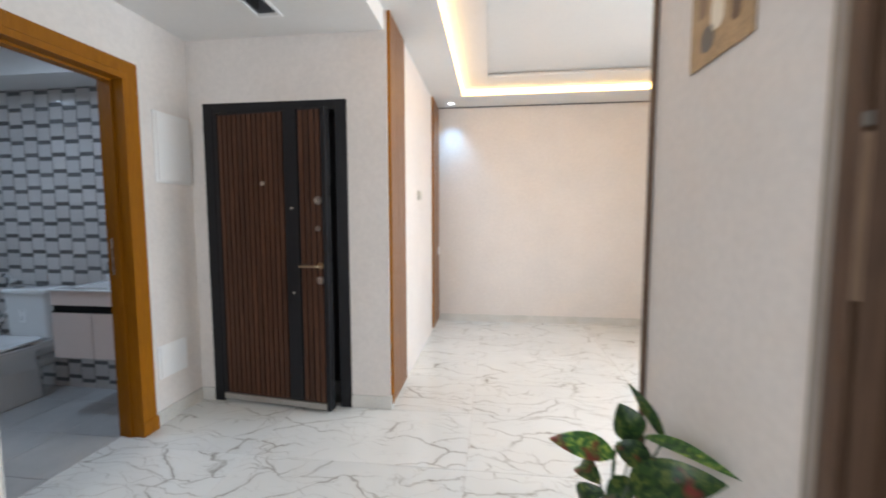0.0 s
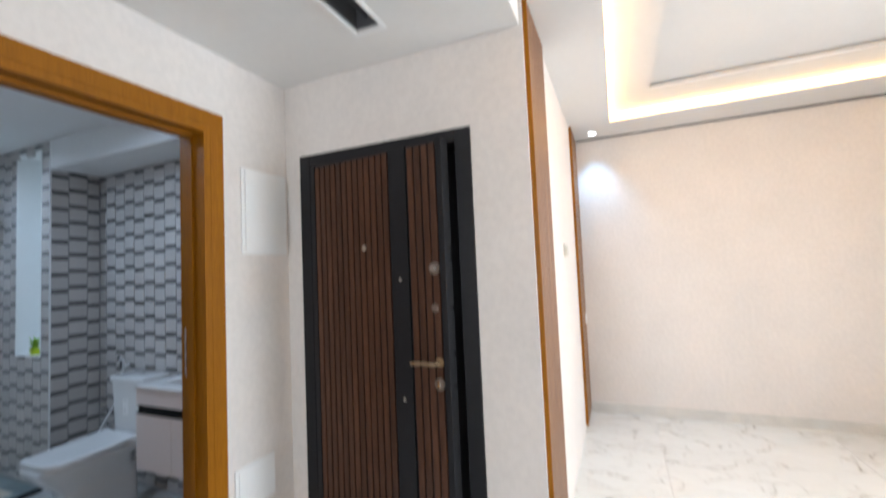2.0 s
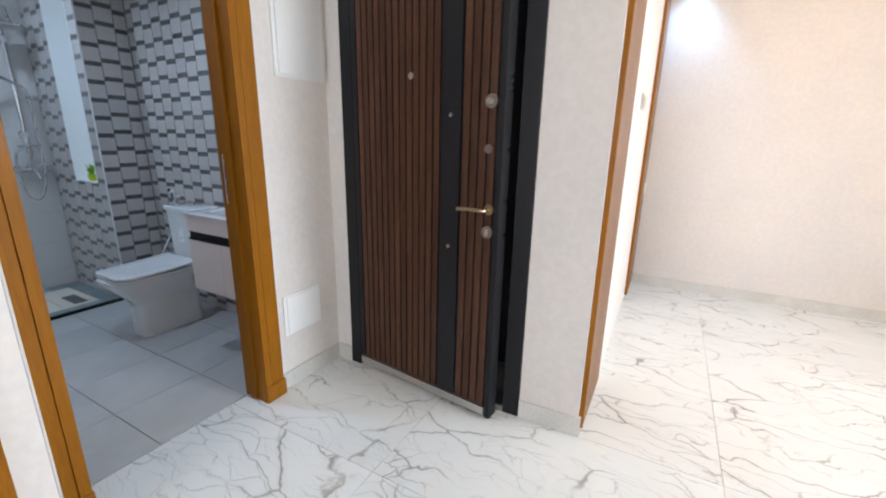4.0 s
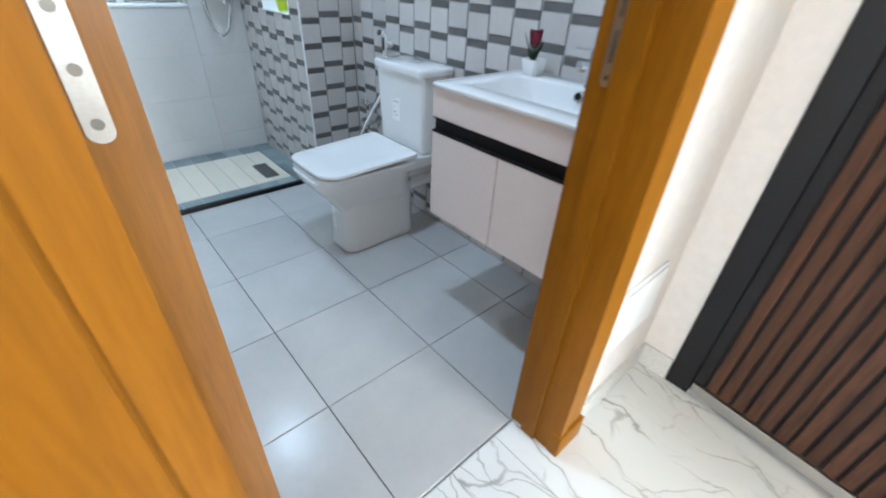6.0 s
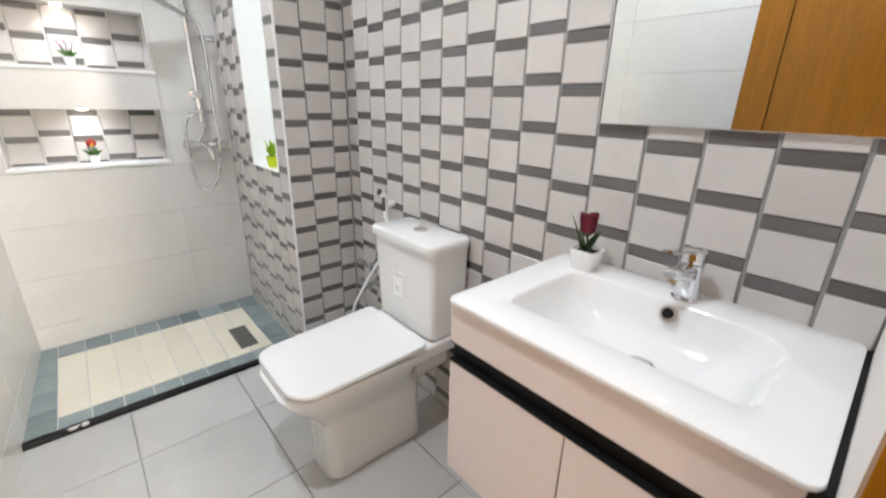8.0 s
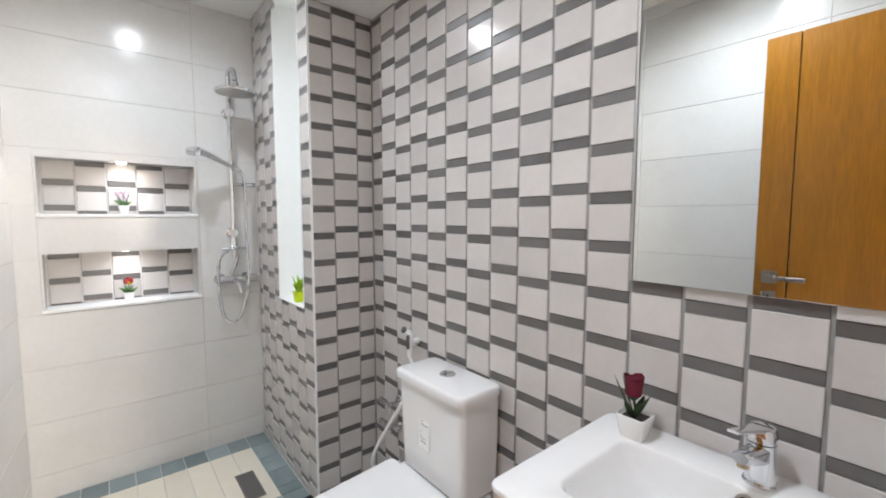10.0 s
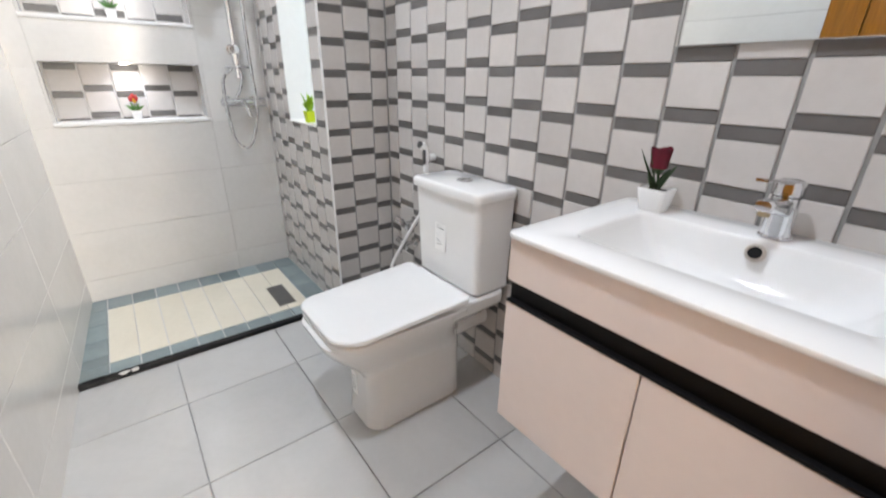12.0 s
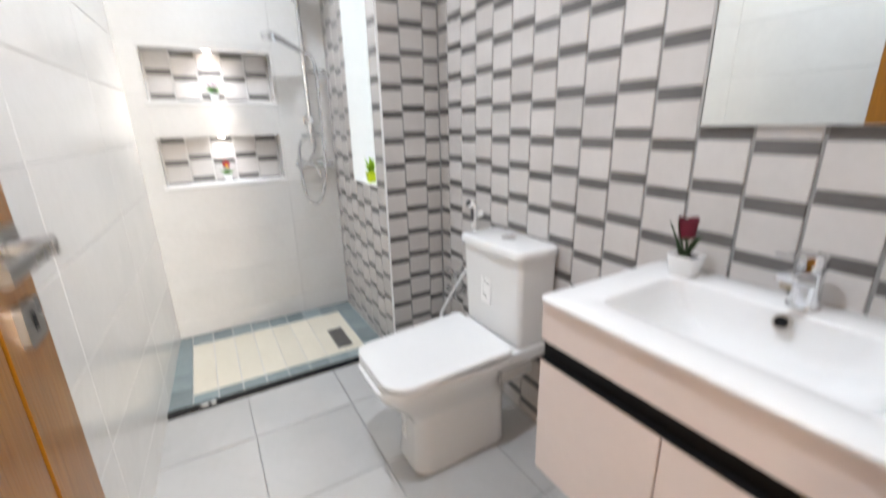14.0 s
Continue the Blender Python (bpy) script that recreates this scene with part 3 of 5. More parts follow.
def entry_door():
    fr = thing("entry_door_frame", (-1.14, EY, 0), "anthracite steel frame of the entry door", "door frame", kind="structure")
    y0, y1 = EY - 0.012, EY + 0.14
    part("jamb", rbox(-1.642, y0, 0, -1.572, y1, 2.058, 0.002, 1), DOOR_DARK, fr)
    part("jamb", rbox(-0.715, y0, 0, -0.638, y1, 2.058, 0.002, 1), DOOR_DARK, fr)
    part("head_jamb", rbox(-1.572, y0, 1.995, -0.715, y1, 2.058, 0.002, 1), DOOR_DARK, fr)
    part("threshold", rbox(-1.572, EY + 0.01, 0.0, -0.715, y1, 0.018, 0.002, 1), STEEL, fr, "steel threshold")
    # dim landing behind the gap: near-black walls hold the shade in their colour
    solid("landing_wall", boxes((-1.8, EY + 0.42, 0, -0.57, EY + 0.5, 2.3), (-1.8, EY + 0.2, 2.2, -0.57, EY + 0.42, 2.3), (-1.8, EY + 0.2, 0, -1.75, EY + 0.42, 2.2)), GREY_PLASTIC_AND_SHADE, "landing wall outside the entry door, painted near-black for its shade", "wall", "structure")
    t = thing("entry_door", (-1.57, EY - 0.015, 0), "slatted walnut and anthracite security door, slightly ajar", "door")
    base = Vector((-1.57, EY - 0.016, 0))
    d = Vector((0.835, -0.098, 0)).normalized()
    n = Vector((d.y, -d.x, 0))
    up = Vector((0, 0, 1))

    def slab(u0, u1, z0, z1, d0, d1, r=0.0):
        bm = bmesh.new()
        box(bm, u0, d0, z0, u1, d1, z1)
        if r:
            bmesh.ops.bevel(bm, geom=bm.edges[:], offset=r, segments=1, affect="EDGES")
        for v in bm.verts:
            v.co = base + d * v.co.x + n * v.co.y + up * v.co.z
        return bm
    W = 0.832
    part("leaf", slab(0.0, W, 0.012, 1.992, -0.062, -0.012, 0.002), DOOR_DARK, t)
    for a, b, k in ((0.035, 0.530, 13), (0.640, 0.800, 4)):
        step = (b - a) / k
        for i in range(k):
            part("slat", slab(a + i * step + 0.0045, a + (i + 1) * step - 0.0045, 0.068, 1.975, -0.012, 0.0, 0.0015), SLAT_WALNUT, t)
    part("centre_band", slab(0.537, 0.633, 0.068, 1.985, -0.012, 0.001, 0.001), DOOR_DARK, t)
    part("edge_band", slab(0.806, W, 0.012, 1.99, -0.012, 0.001, 0.001), DOOR_DARK, t)
    part("hinge_band", slab(0.0, 0.032, 0.068, 1.99, -0.012, -0.002, 0.001), DOOR_DARK, t)
    part("kick_strip", slab(0.004, W - 0.03, 0.022, 0.062, -0.012, 0.003, 0.001), STEEL, t, "brushed steel strip along the bottom")

    def disc(u, z, r, h, mat, name, label=""):
        c = base + d * u + up * z
        return part(name, soft_cyl(c, c + n * h, r, min(0.002, h * 0.3)), mat, t, label)
    disc(0.372, 1.520, 0.014, 0.006, STEEL, "peephole", "steel peephole")
    for z in (1.357, 0.800):
        disc(0.585, z, 0.008, 0.006, STEEL, "stud")
    r = disc(0.777, 1.404, 0.027, 0.012, NICKEL, "upper_lock", "chrome lock rose")
    c = base + d * 0.777 + up * 1.404 + n * 0.012
    part("thumb_turn", cyl(c, c + n * 0.018, 0.011, n=18), STEEL, r)
    disc(0.772, 1.225, 0.018, 0.010, NICKEL, "knob", "small chrome knob")
    r = disc(0.781, 0.890, 0.026, 0.010, NICKEL, "key_cylinder_rose", "steel key rose")
    c = base + d * 0.781 + up * 0.890 + n * 0.010
    part("cylinder", loft([[tuple(c + d * px + up * pz + n * h) for px, pz in outline(0.016, 0.03, 0.007)] for h in (0.0, 0.004)]), CHROME, r)
    r = disc(0.784, 0.985, 0.021, 0.010, BRASS, "handle", "brushed bronze lever handle")
    c = base + d * 0.784 + up * 0.985
    part("lever", tube([c + n * 0.010, c + n * 0.045, c + n * 0.052 - d * 0.02, c + n * 0.050 - d * 0.07, c + n * 0.050 - d * 0.125 - up * 0.003], 0.0075, 10, 5), BRASS, r)
    for z in (1.44, 1.465, 1.49, 1.225, 1.02, 0.88):
        e = base + d * W + up * z
        part("bolt", cyl(e - n * 0.035, e - n * 0.035 + d * 0.009, 0.008, n=14), CHROME, t)
    return t


bathroom_frame()
bathroom_door()
second_door()
entry_door()

# wooden door at the near wall's end, and the slim trim on its far corner
t = thing("door_3", (0.877, 0.93, 0), "dark brown wooden door in the near wall", "door", kind="structure")
part("leaf", boxes((0.925, 0.45, 0.006, 0.965, 1.37, 2.07)), BROWN_WOOD, t)
part("jamb", rbox(0.8865, 1.36, 0, 1.03, 1.42, 2.1, 0.004), BROWN_WOOD, t)
part("door_stop", rbox(0.864, 1.361, 0, 0.8765, 1.397, 2.1, 0.003), BROWN_WOOD, t)
# short upright strip, paler than the jamb it lies on
part("keep_plate", rbox(0.867, 1.3575, 1.172, 0.884, 1.3605, 1.432, 0.001, 1), TAN_WOOD, t, "pale tan strip on the jamb")
part("rebate", rbox(0.8775, 1.372, 0, 0.886, 1.42, 2.1, 0.002), BROWN_WOOD, t)
part("strike_plate", rbox(0.866, 1.355, 1.440, 0.880, 1.3605, 1.462, 0.001, 1), GRATE, t, "dark metal strike plate")
part("jamb", rbox(0.880, 0.45, 0, 1.03, 0.50, 2.1, 0.004), BROWN_WOOD, t)
part("head_jamb", rbox(0.880, 0.50, 2.05, 1.03, 1.36, 2.1, 0.004), BROWN_WOOD, t)
part("architrave", rbox(0.862, 1.398, 0, 0.8765, 1.425, 2.15, 0.004), GREIGE, t, "greyish beige edge strip")
solid("corner_trim", boxes((0.862, 2.210, 0.0, 0.8765, 2.232, H_LIV)), BROWN_WOOD, "slim dark wooden trim on the wall corner", "trim", "structure")

# ---- hall and living room ----
def skirting(name, *bxs):
    solid(name, boxes(*bxs), SKIRT, "veined marble tile skirting", "skirting", "structure")


skirting("baseboard", (WX, DY1 + 0.112, 0, WX + 0.011, EY - 0.012, 0.088))
skirting("baseboard", (-0.637, EY - 0.011, 0, -0.37, EY, 0.088), (-0.37, EY - 0.011, 0, -0.359, 3.31, 0.088))
skirting("baseboard", (-0.37, 5.679, 0, 3.8, 5.69, 0.088))
skirting("baseboard", (WX, EY - 0.011, 0, -1.646, EY, 0.088))
skirting("baseboard", (VX, 1.866, 0, VX + 0.011, VY + 0.011, 0.088), (WX, VY, 0, VX, VY + 0.011, 0.088))
# slim dark grey strip paints the shadow gap between wall and ceiling
solid("shadow_trim", boxes((-0.349, 5.678, H_LIV - 0.012, 3.8, 5.69, H_LIV)), GREY_PLASTIC_AND_SHADE, "thin dark strip that paints the shadow line under the ceiling", "trim", "structure")
solid("corner_bead", tube([(VX, VY, 0.09), (VX + 0.0005, VY, 0.6), (VX, VY + 0.0005, 0.98), (VX - 0.003, VY - 0.003, 1.06), (VX, VY, 1.15), (VX, VY, 2.45)], 0.004, 8, 8), GROUT, "chipped beige plaster bead on the wall corner", "trim", "structure")
skirting("baseboard", (0.866, 1.426, 0, 0.877, 2.209, 0.088))


def ribbed_panel(y0, y1, n):
    t = thing("ribbed_panel", (-0.37, (y0 + y1) / 2, 0.03), "vertical strip of ribbed brown wood cladding", "wall panel", "ribbed wall panels")
    part("backing", boxes((-0.37, y0, 0.03, -0.362, y1, H_LIV)), PANEL_WOOD, t)
    step = (y1 - y0) / n
    me = mesh_of("rib", rbox(-0.362, y0 + 0.003, 0.032, -0.350, y0 + step - 0.003, H_LIV - 0.002, 0.003, 1), PANEL_WOOD)
    for i in range(n):
        piece("rib", me, Matrix.Translation((0, i * step, 0)), t)
    part("edge_strip", boxes((-0.37, y0 - 0.012, 0.03, -0.349, y0 - 0.0005, H_LIV)), OAK, t, "thin orange wooden edge strip")


ribbed_panel(3.312, 3.745, 11)
ribbed_panel(5.22, 5.678, 11)

t = thing("electrical_panel", (WX, 3.12, 1.515), "white flush electrical panel box on the wall", "electrical panel")
part("frame", rbox(WX, 2.968, 1.515, WX + 0.012, 3.262, 1.952, 0.003), WHITE_ENAMEL, t)
part("cover", rbox(WX + 0.012, 2.982, 1.528, WX + 0.024, 3.252, 1.940, 0.004), WHITE_ENAMEL, t)
t = thing("access_panel", (WX, 3.03, 0.285), "small white plastic access panel low on the wall", "access panel")
part("frame", rbox(WX, 2.908, 0.285, WX + 0.008, 3.148, 0.495, 0.003), PLASTIC, t)
part("cover", rbox(WX + 0.008, 2.925, 0.297, WX + 0.015, 3.140, 0.485, 0.003), PLASTIC, t)

t = thing("wall_switch", (-0.37, 4.42, 1.46), "small greyish cream double wall switch", "switch")
part("plate", rbox(-0.37, 4.34, 1.45, -0.360, 4.52, 1.535, 0.003), SWITCH, t)
part("rocker", rbox(-0.360, 4.37, 1.462, -0.354, 4.42, 1.523, 0.002), SWITCH, t)
part("rocker", rbox(-0.360, 4.43, 1.462, -0.354, 4.49, 1.523, 0.002), SWITCH, t)
t = thing("wall_socket", (-0.35, 5.60, 0.85), "white socket on the wood cladding", "socket")
part("plate", rbox(-0.35, 5.56, 0.84, -0.342, 5.64, 0.93, 0.003), PLASTIC, t)

# linear air slot in the hall ceiling
t = thing("ceiling_vent", (-0.995, 2.28, H_HALL), "long slot air vent with a white rim in the ceiling", "vent", kind="structure")
part("frame", boxes((-1.075, 1.535, H_HALL - 0.006, -1.058, 3.03, H_HALL), (-0.932, 1.535, H_HALL - 0.006, -0.915, 3.03, H_HALL), (-1.058, 3.008, H_HALL - 0.006, -0.932, 3.03, H_HALL), (-1.058, 1.535, H_HALL - 0.006, -0.932, 1.552, H_HALL)), WHITE_ENAMEL, t)
part("duct", boxes((-1.0595, 1.5505, H_HALL + 0.01, -1.052, 3.0095, H_HALL + 0.158), (-0.938, 1.5505, H_HALL + 0.01, -0.9305, 3.0095, H_HALL + 0.158), (-1.052, 1.5505, H_HALL + 0.15, -0.938, 3.0095, H_HALL + 0.158), (-1.052, 3.0, H_HALL + 0.01, -0.938, 3.0095, H_HALL + 0.15)), GREY_PLASTIC_AND_SHADE, t, "dark inside of the duct")
part("slat", boxes((-1.0, 1.552, H_HALL + 0.045, -0.994, 3.0, H_HALL + 0.10)), GREY_PLASTIC_AND_SHADE, t)

# cove lighting
t = thing("cove_light", (CX0, CY1, H_LIV), "warm yellow LED strip in the ceiling cove", "cove light")
for b in ((CX0 + 0.0005, CY0, H_LIV + 0.012, CX0 + 0.006, CY1, CZ - 0.004), (CX0 + 0.006, CY1 - 0.006, H_LIV + 0.012, CX1, CY1 - 0.0005, CZ - 0.004),
          (CX1 - 0.006, CY0, H_LIV + 0.012, CX1 - 0.0005, CY1 - 0.006, CZ - 0.004), (CX0 + 0.006, CY0 + 0.0005, H_LIV + 0.012, CX1 - 0.006, CY0 + 0.006, CZ - 0.004)):
    part("led_strip", boxes(b), LED, t)


def downlight(x, y, z, r=0.04):
    d = thing("downlight", (x, y, z), "small round recessed ceiling spotlight", "spotlight", "recessed spotlights")
    part("rim", loft([[(x + q * math.cos(2 * math.pi * k / 28), y + q * math.sin(2 * math.pi * k / 28), z + h) for k in range(28)] for q, h in ((r * 0.72, -0.001), (r * 0.78, -0.006), (r, -0.005), (r, 0.0))], False, False), WHITE_ENAMEL, d)
    part("lens", cyl((x, y, z - 0.003), (x, y, z - 0.0005), r * 0.74), LED_COOL, d, "glowing lens")


downlight(-0.19, 5.50, H_LIV, 0.042)
downlight(-3.87, 2.55, H_BATH)
downlight(-2.56, 2.48, H_BATH)

# framed print
t = thing("wall_picture", (0.877, 1.80, 1.7), "small unframed brown and grey print on the wall", "picture")
part("canvas", rbox(0.868, 1.655, 1.705, 0.877, 1.945, 2.12, 0.002, 1), plain("print_ground", (0.36, 0.24, 0.13), 0.4, vary=0.35, scale=9), t)
for y0, z0, y1, z1, m in ((1.815, 1.735, 1.885, 1.80, GREY_PLASTIC_AND_SHADE), (1.775, 1.775, 1.835, 1.865, CREAM_TILE), (1.79, 1.86, 1.85, 1.95, LEAF_GREEN), (1.72, 1.90, 1.78, 2.02, CREAM_TILE), (1.86, 1.83, 1.90, 1.97, TAN_WOOD), (1.70, 1.76, 1.74, 1.84, BROWN_WOOD), (1.76, 1.97, 1.86, 2.07, GREY_PLASTIC_AND_SHADE)):
    pts = outline(y1 - y0, z1 - z0, 0.45 * min(y1 - y0, z1 - z0), 6)
    part("print_shape", loft([[(x, (y0 + y1) / 2 + a, (z0 + z1) / 2 + b) for a, b in pts] for x in (0.8678, 0.8672)]), m, t)


# ---- plants ----
def blade(root, tip, wide, bend, fold=0.12, n=7, lift=Vector((0, 0, 1))):
    """A pointed leaf from root to tip, arched by bend and folded along its midrib."""
    root, tip = Vector(root), Vector(tip)
    d = tip - root
    side = d.cross(lift).normalized()
    top = side.cross(d).normalized()
    bm = bmesh.new()
    rows = []
    for i in range(n + 1):
        u = i / n
        w = wide * max(0.02, math.sin(math.pi * min(1, u * 0.94 + 0.05)) ** 0.8) * (1 - 0.25 * u)
        c = root + d * u + top * bend * math.sin(math.pi * u)
        rows.append([bm.verts.new(c + side * w * s + top * (abs(s) * w * fold * 2)) for s in (-1, -0.5, 0, 0.5, 1)])
    for a, b in zip(rows, rows[1:]):
        for k in range(4):
            bm.faces.new((a[k], a[k + 1], b[k + 1], b[k]))
    bmesh.ops.solidify(bm, geom=bm.faces[:], thickness=0.0012)
    return bm


def leaf_mottled(k=1.0):
    m, nt, b = nodes_of("mottled_leaf")
    vec = coords(nt, 5.0)
    n1 = noise_tex(nt, vec, 42, 4, 0.8)
    col = ramp(nt, n1, [(0.36, tone((0.015, 0.045, 0.018), k)), (0.52, tone((0.05, 0.12, 0.03), k)), (0.66, tone((0.20, 0.25, 0.06), k))])
    red = ramp(nt, noise_tex(nt, vec, 13, 2), [(0.56, (0, 0, 0)), (0.66, (0.85, 0.85, 0.85))])
    col = mix(nt, red, col, (0.35, 0.05, 0.05))
    nt.links.new(col, b.inputs["Base Color"])
    b.inputs["Roughness"].default_value = 0.35
    relief(nt, b, n1, 0.2, 0.002)
    return m


def house_plant():
    leaf, young = leaf_mottled(), leaf_mottled(2.8)
    x, y = 0.66, 1.90
    t = thing("potted_plant", (x, y, 0), "artificial plant with broad green leaves blotched red", "plant")
    part("pot", lathe([(0.075, 0.0), (0.08, 0.005), (0.105, 0.2), (0.112, 0.205), (0.112, 0.225), (0.098, 0.225), (0.092, 0.2)], x, y), WHITE_ENAMEL, t, "white plant pot")
    part("soil", cyl((x, y, 0.19), (x, y, 0.205), 0.092), SOIL, t)
    leaves = [((0.69, 1.93, 0.566), (0.495, 1.93, 0.604), 0.046, 0.02), ((0.762, 1.97, 0.591), (0.722, 2.0, 0.70), 0.058, 0.012),
              ((0.850, 1.96, 0.609), (0.748, 2.0, 0.769), 0.020, 0.012), ((0.785, 1.94, 0.625), (0.855, 1.583, 0.726), 0.024, 0.02),
              ((0.692, 1.92, 0.602), (0.799, 1.90, 0.552), 0.046, 0.015), ((0.668, 1.72, 0.608), (0.85, 1.619, 0.689), 0.060, 0.03),
              ((0.725, 1.88, 0.521), (0.646, 1.84, 0.463), 0.040, 0.015), ((0.66, 1.92, 0.45), (0.60, 1.98, 0.38), 0.040, 0.03),
              ((0.70, 1.84, 0.42), (0.76, 1.72, 0.40), 0.050, 0.03), ((0.66, 1.96, 0.45), (0.62, 2.08, 0.43), 0.040, 0.03)]
    for i, (root, tip, w, bend) in enumerate(leaves):
        mid = (Vector(root) + Vector((x, y, 0.2))) / 2 + Vector((0.01, 0.01, 0.05))
        part("stem", tube([(x + random.uniform(-0.02, 0.02), y + random.uniform(-0.02, 0.02), 0.2), mid, root], 0.004, 6, 5), LEAF_GREEN, t)
        part("leaf", blade(root, tip, w, bend, 0.16, 9, Vector((-0.15, -0.75, 0.65))), young if i in (0, 3) else leaf, t)


house_plant()

# ---- bathroom ----
def toilet(x=-3.03):
    t = thing("toilet", (x, 3.0, 0), "white ceramic close-coupled toilet with its lid down", "toilet")
    # foot and bowl, lofted upwards; the foot is set back under the rim
    ny = north(x)
    foot = [(0.0, 0.200, 0.385, 3.008, 0.055), (0.006, 0.206, 0.392, 3.008, 0.055), (0.10, 0.198, 0.380, 3.012, 0.055), (0.20, 0.196, 0.378, 3.012, 0.055), (0.255, 0.198, 0.375, 3.010, 0.055), (0.285, 0.21, 0.37, 3.01, 0.055)]
    part("foot", loft([ring_at(outline(w, d, r, 7), x, cy, z) for z, w, d, cy, r in foot]), CERAMIC, t)
    prof = [(0.195, 0.194, 0.374, 3.012, 0.054), (0.225, 0.203, 0.386, 3.003, 0.058), (0.255, 0.225, 0.400, 2.986, 0.066), (0.285, 0.254, 0.418, 2.966, 0.078), (0.315, 0.285, 0.440, 2.950, 0.088),
            (0.345, 0.315, 0.463, 2.939, 0.095), (0.372, 0.339, 0.481, 2.932, 0.098), (0.388, 0.348, 0.488, 2.930, 0.097), (0.396, 0.350, 0.490, 2.930, 0.095)]
    part("bowl", loft([ring_at(outline(w, d, r, 7, 0.88), x, cy, z) for z, w, d, cy, r in prof]), CERAMIC, t)
    part("deck", loft([ring_at(outline(w, 0.24, 0.03, 6), x, 3.205, z) for z, w in ((0.30, 0.17), (0.34, 0.24), (0.372, 0.33), (0.385, 0.345), (0.418, 0.345), (0.424, 0.335))]), CERAMIC, t)
    part("outlet", cyl((x, 3.10, 0.245), (x, ny - 0.002, 0.245), 0.062, 0.055, n=24), CERAMIC, t)
    # broad rounded corners at the front, tight ones at the back
    s = outline(0.367, 0.462, 0.024, 8, 0.92)[:18] + outline(0.367, 0.462, 0.082, 8, 0.92)[18:]
    part("seat", loft([ring_at(s, x, 2.925, z, k) for z, k in ((0.396, 0.96), (0.399, 0.985), (0.412, 0.99), (0.415, 0.975))]), CERAMIC, t, "white seat ring")
    # the lid is dished from front to back
    lid = loft([ring_at(s, x, 2.925, z, k) for z, k in ((0.4165, 0.985), (0.4185, 1.0), (0.427, 1.0), (0.4315, 0.985), (0.433, 0.95), (0.433, 0.6), (0.433, 0.2))])
    for v in lid.verts:
        v.co.z += 0.020 * ((v.co.y - 2.84) / 0.31) ** 2 if v.co.y > 2.84 else 0.010 * ((v.co.y - 2.84) / 0.15) ** 2
    part("lid", lid, CERAMIC, t, "closed white dished lid")
    for dx in (-0.075, 0.075):
        part("hinge", soft_cyl((x + dx - 0.02, 3.155, 0.428), (x + dx + 0.02, 3.155, 0.428), 0.011), CERAMIC, t)
    part("cistern", loft([ring_at(outline(w, d, 0.022, 6), x, ny - 0.012 - d / 2, z) for z, w, d in ((0.424, 0.312, 0.150), (0.436, 0.330, 0.160), (0.60, 0.338, 0.166), (0.7535, 0.344, 0.172))]), CERAMIC, t)
    # dark insert: the slit's shade under the lid is put into its colour
    part("lid_gap", loft([ring_at(outline(0.335, 0.16, 0.02, 6), x, ny - 0.0985, z) for z in (0.7525, 0.7565)]), GREY_PLASTIC_AND_SHADE, t, "dark insert that paints the shade under the cistern lid")
    part("cistern_lid", loft([ring_at(outline(0.360, 0.186, 0.024, 6), x, ny - 0.011 - 0.093, z, k) for z, k in ((0.7555, 0.965), (0.757, 0.99), (0.774, 1.0), (0.782, 0.99), (0.787, 0.965), (0.789, 0.93))]), CERAMIC, t)
    b = part("flush_button", soft_cyl((x, ny - 0.095, 0.788), (x, ny - 0.095, 0.793), 0.028, 0.0015), CHROME, t, "chrome dual flush button")
    part("button_split", boxes((x - 0.001, ny - 0.121, 0.793, x + 0.001, ny - 0.069, 0.7935)), BLACK, b)
    # printed stickers: grey marks on clear film
    for cx, cz, y, w, h in ((x - 0.022, 0.595, ny - 0.012 - 0.1665, 0.060, 0.105), ):
        st = part("sticker", boxes((cx - w / 2, y - 0.0012, cz - h / 2, cx + w / 2, y - 0.0002, cz + h / 2)), PLASTIC, t, "small printed sticker")
        for k, (a, ww) in enumerate(((0.036, 0.010), (0.026, 0.031), (0.004, 0.004), (-0.008, 0.004), (-0.014, 0.018), (-0.024, 0.022))):
            part("print_line", boxes((cx - 0.020, y - 0.0017, cz + 1.2 * a - 0.0011, cx - 0.020 + 1.3 * ww, y - 0.0013, cz + 1.2 * a + 0.0011)), GREY_PLASTIC_AND_SHADE, st)
    st = part("sticker", boxes((x - 0.047, 2.8185, 0.09, x - 0.014, 2.8222, 0.18)), PLASTIC, t, "small printed sticker")
    for k in range(6):
        part("print_line", boxes((x - 0.042, 2.8178, 0.105 + 0.011 * k, x - 0.027 + 0.004 * (k % 3), 2.8184, 0.107 + 0.011 * k)), GREY_PLASTIC_AND_SHADE, st)
    return t


